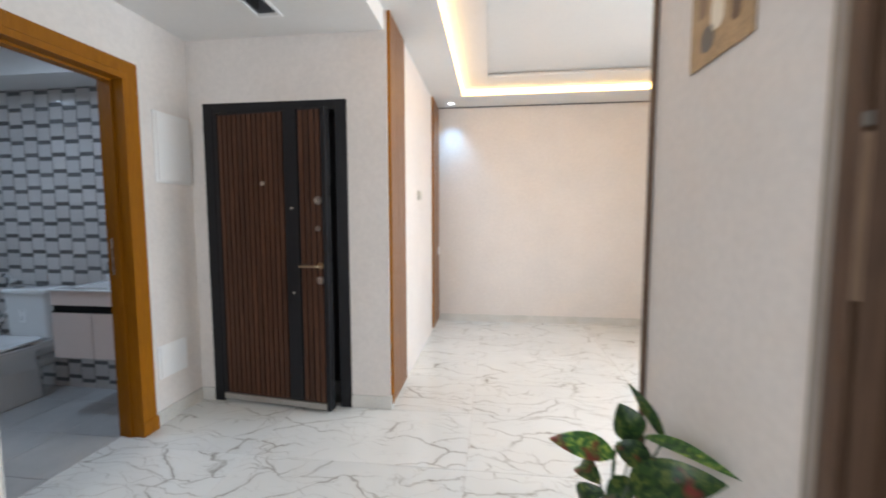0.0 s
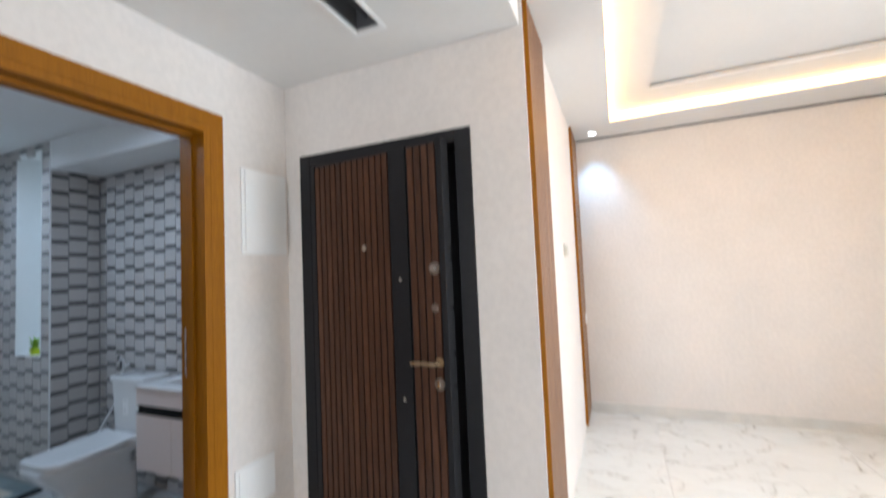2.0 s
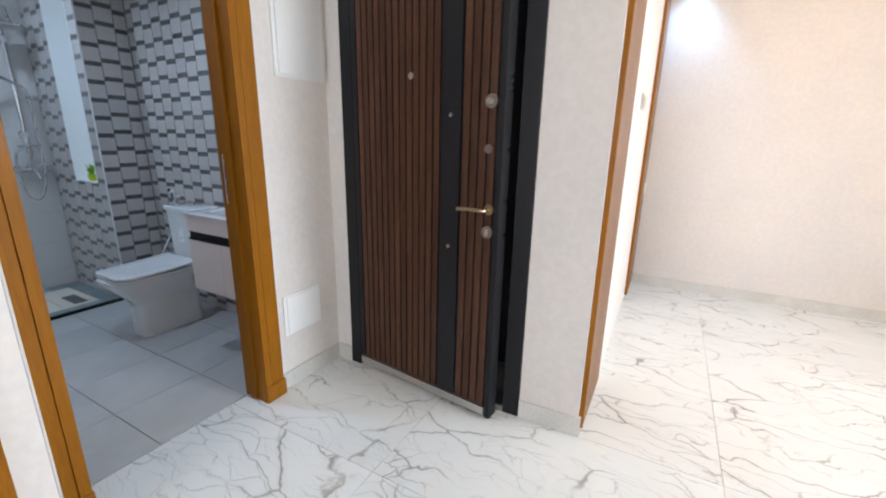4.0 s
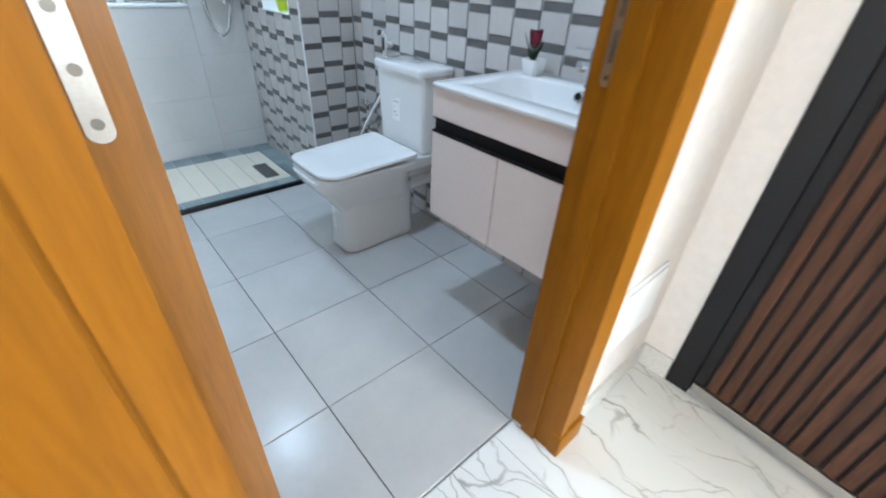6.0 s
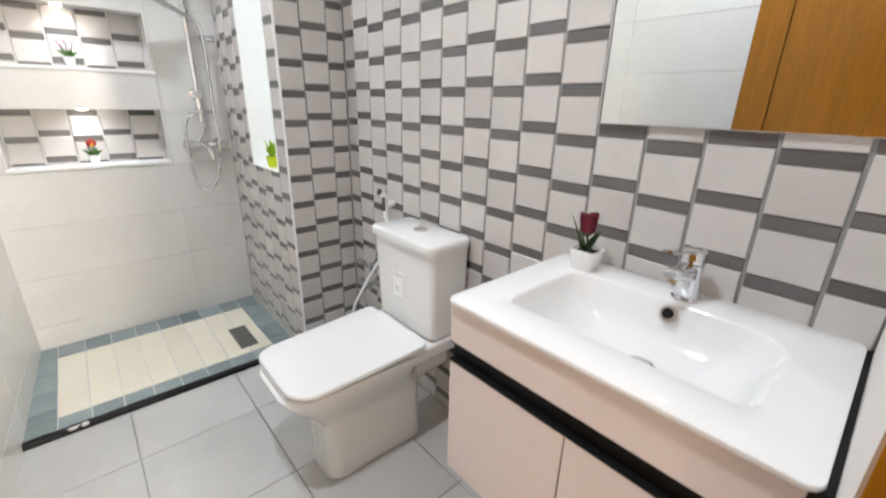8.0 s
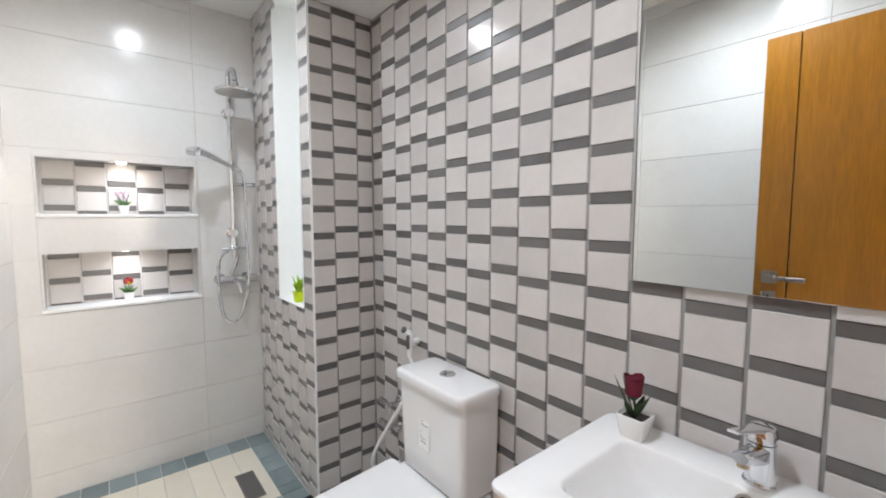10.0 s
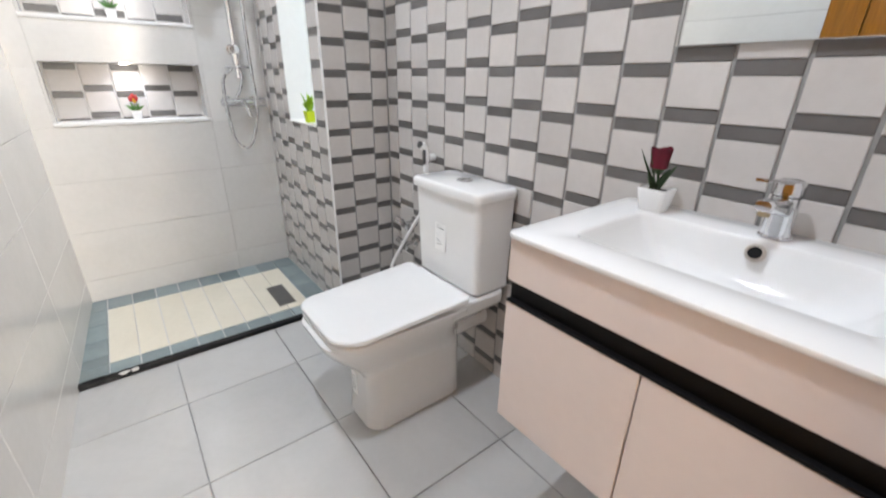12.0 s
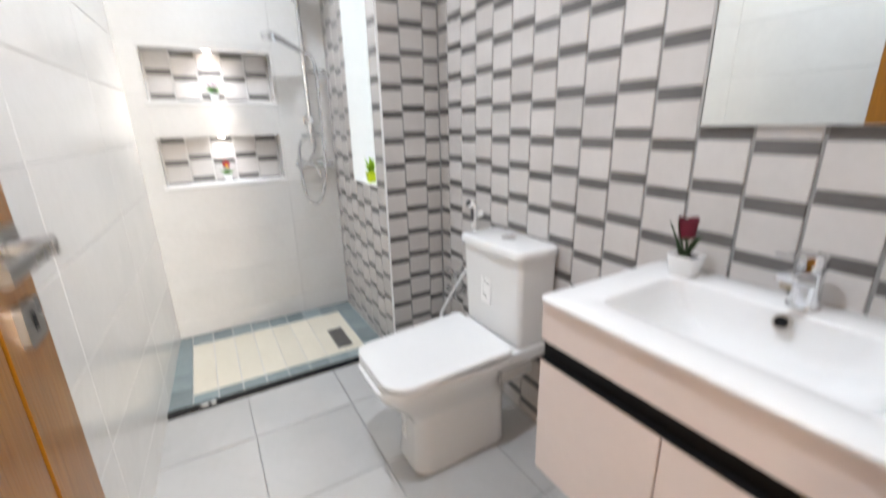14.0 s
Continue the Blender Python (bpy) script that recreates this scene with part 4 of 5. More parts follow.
def bidet_spray():
    hx, vx = -3.345, -3.50
    ny, vy = north(hx), north(vx)
    t = thing("bidet_spray", (hx, ny, 0.5), "white hand bidet spray with a white hose and chrome valves", "bidet spray")
    part("holder", soft_cyl((hx, ny, 0.812), (hx, ny - 0.030, 0.812), 0.015), PLASTIC, t)
    part("handset", tube([(hx + 0.004, ny - 0.045, 0.755), (hx + 0.002, ny - 0.044, 0.82), (hx - 0.002, ny - 0.046, 0.848), (hx - 0.008, ny - 0.058, 0.862)], lambda u: 0.010 + 0.006 * u, 12, 6), PLASTIC, t)
    part("spray_face", soft_cyl((hx - 0.009, ny - 0.057, 0.863), (hx - 0.014, ny - 0.071, 0.868), 0.0135, 0.003, 16), GREY_PLASTIC_AND_SHADE, t, "dark grey spray face")
    part("trigger", rbox(hx + 0.006, ny - 0.066, 0.79, hx + 0.018, ny - 0.054, 0.848, 0.004), GREY_PLASTIC_AND_SHADE, t, "dark grey trigger")
    part("hose", tube([(hx + 0.004, ny - 0.045, 0.755), (hx + 0.055, ny - 0.05, 0.68), (hx + 0.02, ny - 0.085, 0.59), (hx - 0.05, ny - 0.12, 0.46), (hx - 0.11, ny - 0.15, 0.335), (hx - 0.14, ny - 0.14, 0.25), (hx - 0.15, ny - 0.06, 0.215), (hx - 0.15, ny + 0.002, 0.21)], 0.0072, 10, 8), PLASTIC, t, "white plastic hose")
    for z in (0.49, 0.39):
        v = part("angle_valve", soft_cyl((vx, vy, z), (vx, vy - 0.006, z), 0.026), CHROME, t, "chrome angle valve")
        part("body", cyl((vx, vy - 0.006, z), (vx, vy - 0.06, z), 0.011, n=16), CHROME, v)
        part("knob", soft_cyl((vx - 0.035, vy - 0.05, z), (vx - 0.08, vy - 0.05, z), 0.014, 0.003, 14), CHROME, v)
        part("neck", cyl((vx - 0.037, vy - 0.05, z), (vx + 0.004, vy - 0.05, z), 0.008, n=14), CHROME, v)
        part("outlet", cyl((vx, vy - 0.05, z), (vx, vy - 0.05, z - 0.03), 0.008, n=14), CHROME, v)


def vanity():
    x0, x1, yf = -2.472, -1.905, 2.905
    t = thing("vanity_cabinet", (-2.185, 3.12, 0.405), "wall-hung pale lacquered vanity cabinet with a black grip channel", "vanity")
    part("side_panel", boxes((x0, yf + 0.018, 0.41, x0 + 0.016, NY - 0.003, 0.8345)), CABINET, t)
    part("side_panel", boxes((x1 - 0.016, yf + 0.018, 0.41, x1, NY - 0.003, 0.8345)), CABINET, t)
    part("base_panel", boxes((x0 + 0.016, yf + 0.018, 0.41, x1 - 0.016, NY - 0.003, 0.426)), CABINET, t)
    part("back_panel", boxes((x0 + 0.016, NY - 0.012, 0.426, x1 - 0.016, NY - 0.003, 0.8345)), CABINET, t)
    part("top_front", rbox(x0, yf, 0.745, x1, yf + 0.017, 0.8345, 0.0015, 1), CABINET, t)
    # one bent profile: back, lower lip and upper lip
    bm = bmesh.new()
    prof = ((yf - 0.001, 0.6985), (yf - 0.001, 0.704), (yf + 0.012, 0.704), (yf + 0.012, 0.741), (yf + 0.002, 0.741), (yf + 0.002, 0.7448), (yf + 0.0178, 0.7448), (yf + 0.0178, 0.6985))
    ends = [[bm.verts.new((xx, yy, zz)) for yy, zz in prof] for xx in (x0 + 0.001, x1 - 0.001)]
    for k in range(8):
        bm.faces.new((ends[0][k], ends[0][(k + 1) % 8], ends[1][(k + 1) % 8], ends[1][k]))
    bm.faces.new(ends[0]), bm.faces.new(ends[1][::-1])
    part("grip_channel", bm, BLACK, t, "black recessed grip channel")
    xm = (x0 + x1) / 2
    for a, b in ((x0, xm - 0.0015), (xm + 0.0015, x1)):
        part("door", rbox(a, yf, 0.405, b, yf + 0.017, 0.698, 0.0015, 1), CABINET, t)
    part("side_strip", boxes((x1, yf, 0.405, BX - 0.0005, NY - 0.003, 0.838)), BLACK, t, "black strip between cabinet and wall")


def basin():
    """Ceramic top with a rounded bowl sunk into it, sloping to the drain."""
    x0, x1, y0, y1, z = -2.480, -1.893, 2.896, NY - 0.001, 0.846
    cx, cy, w, d = (x0 + x1) / 2, (y0 + y1) / 2, x1 - x0, y1 - y0
    t = thing("washbasin", (cx, cy, 0.818), "glossy white ceramic washbasin top with a broad shallow bowl", "washbasin")
    n = 8
    rim = outline(w, d, 0.022, n)
    bw, bd, bx, by = 0.418, 0.252, -2.184, 3.112
    bowl = outline(bw, bd, 0.075, n)[:9] + outline(bw, bd, 0.028, n)[9:]     # one back corner is broader
    rings = [ring_at(rim, cx, cy, 0.835, 0.98), ring_at(rim, cx, cy, 0.8365, 0.997), ring_at(rim, cx, cy, 0.841), ring_at(rim, cx, cy, 0.8445, 0.996), ring_at(rim, cx, cy, z, 0.982)]
    rings += [ring_at(bowl, bx, by, z, 1.03), ring_at(bowl, bx, by, z - 0.0015, 1.01), ring_at(bowl, bx, by, z - 0.005, 0.995)]
    # the sides stand steep at the back and slope gently at the two ends
    for k, (sx, sy, dz) in enumerate(((0.975, 0.982, 0.014), (0.93, 0.960, 0.033), (0.86, 0.925, 0.055), (0.76, 0.87, 0.074), (0.62, 0.76, 0.088), (0.42, 0.5, 0.097), (0.12, 0.2, 0.101))):
        rings.append([(bx + px * sx, by + 0.012 * (1 - sy) + py * sy, z - dz) for px, py in bowl])
    part("bowl", loft(rings, False, True), CERAMIC, t)
    o, w = Vector((-2.172, by + 0.119, 0.822)), Vector((0, -1, 0.45)).normalized()
    ov = part("overflow_ring", soft_cyl(o, o + w * 0.011, 0.0165, 0.003), STEEL, t, "chrome overflow ring")
    part("overflow_hole", cyl(o + w * 0.011, o + w * 0.0116, 0.0112), BLACK, ov)
    qx, qy = -2.172, 3.122
    dr = part("drain", soft_cyl((qx, qy, z - 0.103), (qx, qy, z - 0.0955), 0.031, 0.002), CHROME, t, "chrome drain plug")
    part("gap_ring", soft_cyl((qx, qy, z - 0.0955), (qx, qy, z - 0.0945), 0.025, 0.0003), BLACK, dr)
    part("plug", soft_cyl((qx, qy, z - 0.0945), (qx, qy, z - 0.0905), 0.0215, 0.002), CHROME, dr)
    # mixer tap
    fx, fy = -2.165, 3.282
    f = thing("basin_tap", (fx, fy, z), "chrome single-lever basin tap", "tap")
    part("body", loft([ring_at(outline(q, q2, 0.019, 7), fx, fy - lean, z + h) for h, q, q2, lean in ((0.0, 0.052, 0.052, 0.0), (0.004, 0.052, 0.052, 0.0), (0.007, 0.046, 0.047, 0.0), (0.05, 0.043, 0.046, 0.002), (0.078, 0.043, 0.046, 0.003))]), CHROME, f)
    part("cap", loft([ring_at(outline(q, q2, 0.017, 7), fx, fy - lean, z + h) for h, q, q2, lean in ((0.0785, 0.039, 0.042, 0.003), (0.081, 0.044, 0.047, 0.003), (0.098, 0.044, 0.047, 0.004), (0.106, 0.038, 0.041, 0.005), (0.108, 0.028, 0.03, 0.005))]), CHROME, f)
    part("spout", loft([[(fx + a - k * 0.012, yy, zz + b) for a, b in outline(ww, hh, 0.0085, 5)] for k, yy, zz, hh, ww in ((0.0, fy - 0.01, z + 0.058, 0.034, 0.036), (0.4, fy - 0.045, z + 0.064, 0.027, 0.032), (0.9, fy - 0.076, z + 0.069, 0.022, 0.028), (1.0, fy - 0.080, z + 0.069, 0.018, 0.024))]), CHROME, f)
    part("aerator", cyl((fx - 0.011, fy - 0.066, z + 0.050), (fx - 0.011, fy - 0.066, z + 0.060), 0.0095), BRASS, f, "brass-coloured aerator")
    part("lever", loft([[(fx - 0.024 * u + a, fy - 0.012 - 0.07 * u, z + 0.1045 + 0.008 * u + b) for a, b in outline(0.030 - 0.012 * u, 0.008 - 0.003 * u, 0.0022, 4)] for u in (0.0, 0.3, 0.65, 0.95, 1.0)]), CHROME, f)


def square_pot(x, y, z, s, h, mat, parent):
    part("pot", loft([ring_at(outline(w, w, 0.006, 3), x, y, zz) for zz, w in ((z, s * 0.74), (z + 0.002, s * 0.76), (z + h, s), (z + h + 0.001, s * 0.94), (z + h * 0.85, s * 0.88))], True, True), mat, parent)


def rose_pot():
    x, y, z = -2.385, 3.262, 0.8465
    t = thing("rose_pot", (x, y, z), "small white square pot with an artificial dark red rose", "potted flower")
    square_pot(x, y, z, 0.062, 0.05, CERAMIC, t)
    part("soil", boxes((x - 0.024, y - 0.024, z + 0.040, x + 0.024, y + 0.024, z + 0.044)), SOIL, t)
    ax, zb = x - 0.006, z + 0.090
    part("stem", tube([(x, y, z + 0.04), (x - 0.002, y, z + 0.065), (ax, y - 0.002, z + 0.09)], 0.003, 8, 4), LEAF_GREEN, t)
    part("calyx", lathe([(0.004, zb - 0.012), (0.012, zb - 0.004), (0.0155, zb + 0.006), (0.017, zb + 0.012)], ax, y, 12), LEAF_GREEN, t)
    fl = part("rose", lathe([(0.010, zb), (0.0155, zb + 0.008), (0.0165, zb + 0.024), (0.0155, zb + 0.040), (0.012, zb + 0.042), (0.009, zb + 0.036), (0.003, zb + 0.039)], ax, y, 18), ROSE, t, "dark red rose bloom")
    # overlapping petals, each a curled sheet with an uneven lip
    for i in range(6):
        a0, high = i * 1.05 + 0.2, zb + 0.040 + 0.006 * math.sin(i * 2.3)
        rows = []
        for q in range(5):
            u = q / 4
            r = 0.0165 + 0.0012 * (i % 2) + 0.0035 * u * u
            rows.append([(r, a0 + (k - 3) * 0.27, zb + 0.002 + u * (high - zb) * (1 - 0.10 * abs(k - 3) / 3)) for k in range(7)])
        bm = bmesh.new()
        for inner in (0.0, 0.0011):
            g = [[bm.verts.new((ax + (r - inner) * math.cos(a), y + (r - inner) * math.sin(a), h)) for r, a, h in row] for row in rows]
            for p, q in zip(g, g[1:]):
                for k in range(6):
                    bm.faces.new((p[k], p[k + 1], q[k + 1], q[k]))
        part("petal", bm, ROSE, fl)
    for dx, dy, dz, w in ((-0.046, -0.01, 0.128, 0.0028), (-0.026, -0.012, 0.135, 0.0024), (-0.018, -0.018, 0.085, 0.008), (0.036, -0.012, 0.105, 0.006), (0.016, -0.02, 0.082, 0.008), (0.01, 0.02, 0.09, 0.008)):
        part("leaf", blade((x, y, z + 0.042), (x + dx, y + dy, z + dz), w, 0.008, 0.2, 6, Vector((0.2, -1, 0.3))), LEAF_GREEN, t)


def tulip_pot(z, blooms, label):
    x, y = KX - 0.05, 2.46
    t = thing("flower_pot", (x, y, z), label, "potted flower", "small pots in the niches")
    square_pot(x, y, z, 0.046, 0.042, CERAMIC, t)
    part("soil", boxes((x - 0.018, y - 0.018, z + 0.032, x + 0.018, y + 0.018, z + 0.036)), SOIL, t)
    for i, (dy, dz, m) in enumerate(blooms):
        p = Vector((x + 0.006 * (i % 3 - 1), y + dy, z + dz))
        part("stem", tube([(x, y, z + 0.034), (x, y + dy * 0.5, z + 0.05), p], 0.0018, 6, 4), LEAF_GREEN, t)
        part("bloom", lathe([(0.002, p.z - 0.003), (0.008, p.z + 0.003), (0.009, p.z + 0.013), (0.006, p.z + 0.023), (0.002, p.z + 0.025)], p.x, p.y, 12), m, t)
    for dy, dz, w in ((-0.04, 0.07, 0.009), (0.038, 0.066, 0.009), (-0.02, 0.085, 0.006), (0.02, 0.08, 0.006), (0.0, 0.07, 0.009)):
        part("leaf", blade((x, y, z + 0.034), (x + 0.02, y + dy, z + dz), w, 0.01, 0.15, 6, Vector((1, 0, 0.4))), LEAF_MID, t)


def window_plant():
    x, y, z = -3.985, 3.108, 0.9085
    t = thing("lime_pot_plant", (x, y, z), "tiny artificial plant in a lime green pot on the sill", "potted plant")
    square_pot(x, y, z, 0.052, 0.05, POT_LIME, t)
    rnd = random.Random(4)
    for i in range(34):
        a, u = rnd.uniform(0, 6.28), rnd.uniform(0.35, 1)
        tip = Vector((x + 0.062 * u * math.cos(a), y + 0.036 * u * math.sin(a), z + 0.06 + rnd.uniform(0.02, 0.075)))
        part("leaf", blade((x + 0.3 * (tip.x - x), y + 0.3 * (tip.y - y), z + 0.045), tip, 0.008, 0.006, 0.1, 4), LEAF_LIME, t)


def shower_set():
    x, y = KX + 0.055, 2.935
    t = thing("shower_column", (KX, y, 0.975), "chrome shower column with a round rain head and a hand shower", "shower")
    mx = part("mixer", tube([(x, y - 0.085, 0.978), (x, y + 0.085, 0.978)], 0.021, 18, 1), CHROME, t, "chrome bar mixer")
    for s in (-1, 1):
        part("wall_rose", soft_cyl((KX, y + s * 0.068, 0.978), (KX + 0.012, y + s * 0.068, 0.978), 0.031), CHROME, mx)
        part("union", cyl((KX + 0.012, y + s * 0.068, 0.978), (x, y + s * 0.068, 0.978), 0.015, n=16), CHROME, mx)
    part("control_lever", tube([(x + 0.015, y + 0.0, 0.975), (x + 0.06, y + 0.005, 0.955), (x + 0.075, y + 0.012, 0.91)], lambda u: 0.017 - 0.008 * u, 12, 5), CHROME, mx)
    part("end_knob", soft_cyl((x, y + 0.085, 0.978), (x, y + 0.118, 0.978), 0.023, 0.004), CHROME, mx)
    part("end_knob", soft_cyl((x, y - 0.085, 0.978), (x, y - 0.100, 0.978), 0.019, 0.004), CHROME, mx)
    part("riser", tube([(x, y, 1.10), (x, y, 1.30), (x, y, 1.7), (x, y, 2.04), (x + 0.02, y, 2.095), (x + 0.07, y, 2.105), (x + 0.13, y, 2.08), (x + 0.16, y, 2.02)], 0.0125, 14, 6), CHROME, t)
    h = part("rain_head", lathe([(0.012, 2.02), (0.02, 1.995), (0.03, 1.985), (0.098, 1.972), (0.102, 1.966), (0.098, 1.96)], x + 0.16, y, 36), CHROME, t, "round chrome rain shower head")
    part("nozzle_plate", cyl((x + 0.16, y, 1.9585), (x + 0.16, y, 1.96), 0.092, n=36), STEEL, h)
    for z in (1.895, 1.235):
        b = part("wall_bracket", soft_cyl((KX, y, z), (KX + 0.01, y, z), 0.027), CHROME, t)
        part("clamp", soft_cyl((KX + 0.01, y, z), (x + 0.018, y, z), 0.022, 0.005), CHROME, b)
    # diverter, little shelf and short link hose
    d = part("diverter", soft_cyl((x, y, 1.165), (x, y, 1.215), 0.020, 0.004), CHROME, t)
    part("link_hose", tube([(x, y, 1.165), (x + 0.015, y + 0.012, 1.11), (x + 0.02, y - 0.004, 1.05), (x + 0.01, y - 0.03, 1.0)], 0.0075, 10, 8), CHROME, t)
    part("soap_rail", tube([(x + 0.01, y - 0.06, 1.15), (x + 0.03, y, 1.155), (x + 0.01, y + 0.06, 1.15)], 0.008, 10, 6), CHROME, t)
    # hand shower on its slider
    s = part("slider", soft_cyl((x, y, 1.585), (x, y, 1.630), 0.020, 0.004), CHROME, t, "chrome slider clamp")
    part("slider_knob", tube([(x, y + 0.02, 1.505), (x, y + 0.12, 1.505)], lambda u: 0.008 + 0.007 * u, 14, 2), CHROME, s)
    hs = part("hand_shower", tube([(x + 0.02, y + 0.01, 1.595), (x + 0.05, y - 0.06, 1.620), (x + 0.09, y - 0.13, 1.645), (x + 0.12, y - 0.19, 1.660)], lambda u: 0.010 + 0.012 * u, 14, 6), CHROME, t, "chrome hand shower")
    part("spray_face", soft_cyl((x + 0.115, y - 0.185, 1.642), (x + 0.125, y - 0.188, 1.665), 0.042, 0.004), CHROME, hs)
    part("hose", tube([(x + 0.02, y + 0.01, 1.595), (x + 0.03, y + 0.05, 1.560), (x + 0.03, y + 0.062, 1.45), (x + 0.03, y + 0.06, 1.2), (x + 0.035, y + 0.058, 0.95), (x + 0.035, y + 0.02, 0.79), (x + 0.035, y - 0.03, 0.745), (x + 0.035, y - 0.075, 0.80), (x + 0.03, y - 0.088, 0.95), (x + 0.02, y - 0.08, 1.09), (x + 0.01, y - 0.03, 1.145)], 0.0085, 10, 10), CHROME, t, "shiny steel shower hose")


toilet()
bidet_spray()
vanity()
basin()
rose_pot()
tulip_pot(NICHES[0][0] + 0.0125, [(0.0, 0.095, RED), (0.012, 0.088, RED), (-0.011, 0.086, RED), (0.003, 0.080, YELLOW)], "small white pot with red and yellow tulips")
tulip_pot(NICHES[1][0] + 0.0125, [(0.0, 0.10, PINK), (0.022, 0.095, PINK), (-0.024, 0.092, PINK), (0.012, 0.075, PINK), (-0.012, 0.078, PINK)], "small white pot with pale pink flowers")
window_plant()
shower_set()

t = thing("wall_mirror", (-2.17, NY, 1.175), "frameless rectangular mirror above the washbasin", "mirror")
glass = rbox(-2.436, NY - 0.005, 1.178, -1.892, NY + 0.006, 1.985, 0.0015, 1)
for v in glass.verts:
    v.co.y -= 0.023 * (v.co.x + 2.436)      # hung slightly askew
part("glass", glass, MIRROR, t)
part("edge_trim", boxes((-2.442, NY - 0.006, 1.178, -2.4365, NY + 0.007, 1.985)), STEEL, t, "thin metal mirror edge")

# window slot: white lining, sill and pane with daylight behind
t = thing("window_3", ((WIN[0] + WIN[1]) / 2, PY, WIN[2]), "tall narrow window slot with a white lining", "window", kind="structure")
yb = NY + 0.13
part("lining", boxes((WIN[0], PY + 0.003, WIN[2], WIN[0] + 0.008, yb, WIN[3])), WHITE_ENAMEL, t)
part("lining", boxes((WIN[1] - 0.008, PY + 0.003, WIN[2], WIN[1], yb, WIN[3])), WHITE_ENAMEL, t)
part("lining", boxes((WIN[0] + 0.008, PY + 0.003, WIN[3] - 0.008, WIN[1] - 0.008, yb, WIN[3])), WHITE_ENAMEL, t)
part("window_sill", rbox(WIN[0] + 0.002, PY - 0.004, WIN[2] - 0.004, WIN[1] - 0.002, yb, WIN[2] + 0.0035, 0.002, 1), WHITE_ENAMEL, t)
part("window_frame", boxes((WIN[0] + 0.008, yb - 0.03, WIN[2] + 0.0035, WIN[0] + 0.03, yb, WIN[3] - 0.008), (WIN[1] - 0.03, yb - 0.03, WIN[2] + 0.0035, WIN[1] - 0.008, yb, WIN[3] - 0.008), (WIN[0] + 0.03, yb - 0.03, WIN[2] + 0.0035, WIN[1] - 0.03, yb, WIN[2] + 0.03)), WHITE_ENAMEL, t)
solid("backdrop", boxes((WIN[0] - 0.1, yb + 0.03, WIN[2] - 0.1, WIN[1] + 0.1, yb + 0.035, WIN[3] + 0.1)), BACKDROP, "bright milky daylight outside the slot window", "daylight", "structure")

# niche lining, sills and small spots
for z0, z1 in NICHES:
    t = thing("wall_niche", (KX, (NY0 + NY1) / 2, z0), "recessed tiled wall niche with a white lining and a spot", "niche", "wall niches", "structure")
    e = KX - ND
    part("lining", boxes((e, NY0, z0 + 0.012, KX + 0.001, NY0 + 0.008, z1)), WALL_TILE, t)
    part("lining", boxes((e, NY1 - 0.008, z0 + 0.012, KX + 0.001, NY1, z1)), WALL_TILE, t)
    part("lining", boxes((e, NY0 + 0.008, z1 - 0.008, KX + 0.001, NY1 - 0.008, z1)), WALL_TILE, t)
    part("sill", rbox(e, NY0 - 0.004, z0 - 0.004, KX + 0.006, NY1 + 0.004, z0 + 0.012, 0.003), WHITE_ENAMEL, t)
    part("spot_lens", cyl((KX - 0.05, 2.46, z1 - 0.011), (KX - 0.05, 2.46, z1 - 0.0082), 0.018), LED_COOL, t, "small glowing spot")

# ---- tiles ----
def tile_mesh(name, w, h, t, mat, r=0.0015):
    """A plate in the xz plane from the origin, its face at y=0 looking along -y."""
    return mesh_of(name, rbox(0, 0, 0, w, t, h, r, 1), mat)


def clip_spans(lo, hi, joints):
    """The spans between successive joints, cut to lo..hi."""
    for a, b in zip(joints, joints[1:]):
        a, b = max(a, lo), min(b, hi)
        if b - a > 0.012:
            yield a, b


MESHES = {}


def plate(kind, w, h, t, mat, r=0.0015):
    key = (kind, round(w, 3), round(h, 3))
    if key not in MESHES:
        MESHES[key] = tile_mesh(kind, w, h, t, mat, r)
    return MESHES[key]


COL, ROW, BAND, GAP = 0.1172, 0.1217, 0.029, 0.007


def mosaic(parent, m, lo, hi, z0, z1, first_joint, phase, holes=(), col=COL, dz=0.0, row=ROW, rise=0.0):
    """Staggered columns: tall pale tiles with a dark band at the foot of each, on the plane of m (x along, z up, -y out)."""
    k0 = int((lo - first_joint) // col) - 1
    joints = [first_joint + col * k for k in range(k0, k0 + int((hi - lo) / col) + 4)]
    for i, (a, b) in enumerate(zip(joints, joints[1:])):
        up = (k0 + i + phase) % 2 == 0
        a2, b2 = max(a, lo), min(b, hi)
        if b2 - a2 < 0.014:
            continue
        band_top = (1.290 if up else 1.262) - 11 * row + dz + rise * max(0.0, a - first_joint)
        for r in range(24):
            zt = band_top + r * row
            for name, q0, q1, mat, depth in (("tile_band", zt - BAND, zt, MOSAIC_DARK, 0.009), ("tile", zt, zt + row - BAND, MOSAIC_LIGHT, 0.012)):
                q0, q1 = max(q0, z0), min(q1, z1)
                if q1 - q0 < 0.006:
                    continue
                if any(h[0] < (a2 + b2) / 2 < h[1] and h[2] < (q0 + q1) / 2 < h[3] for h in holes):
                    continue
                x0, x1 = a2, b2
                for h in holes:
                    if h[2] < (q0 + q1) / 2 < h[3]:
                        if x0 < h[0] < x1:
                            x1 = h[0]
                        if x0 < h[1] < x1:
                            x0 = h[1]
                if x1 - x0 < 0.012:
                    continue
                me = plate(name, x1 - x0 - GAP, q1 - q0 - 0.0012, depth, mat, 0.0016)
                piece(name, me, m @ Matrix.Translation((x0 + GAP / 2, 0.012 - depth, q0 + 0.0006)), parent)


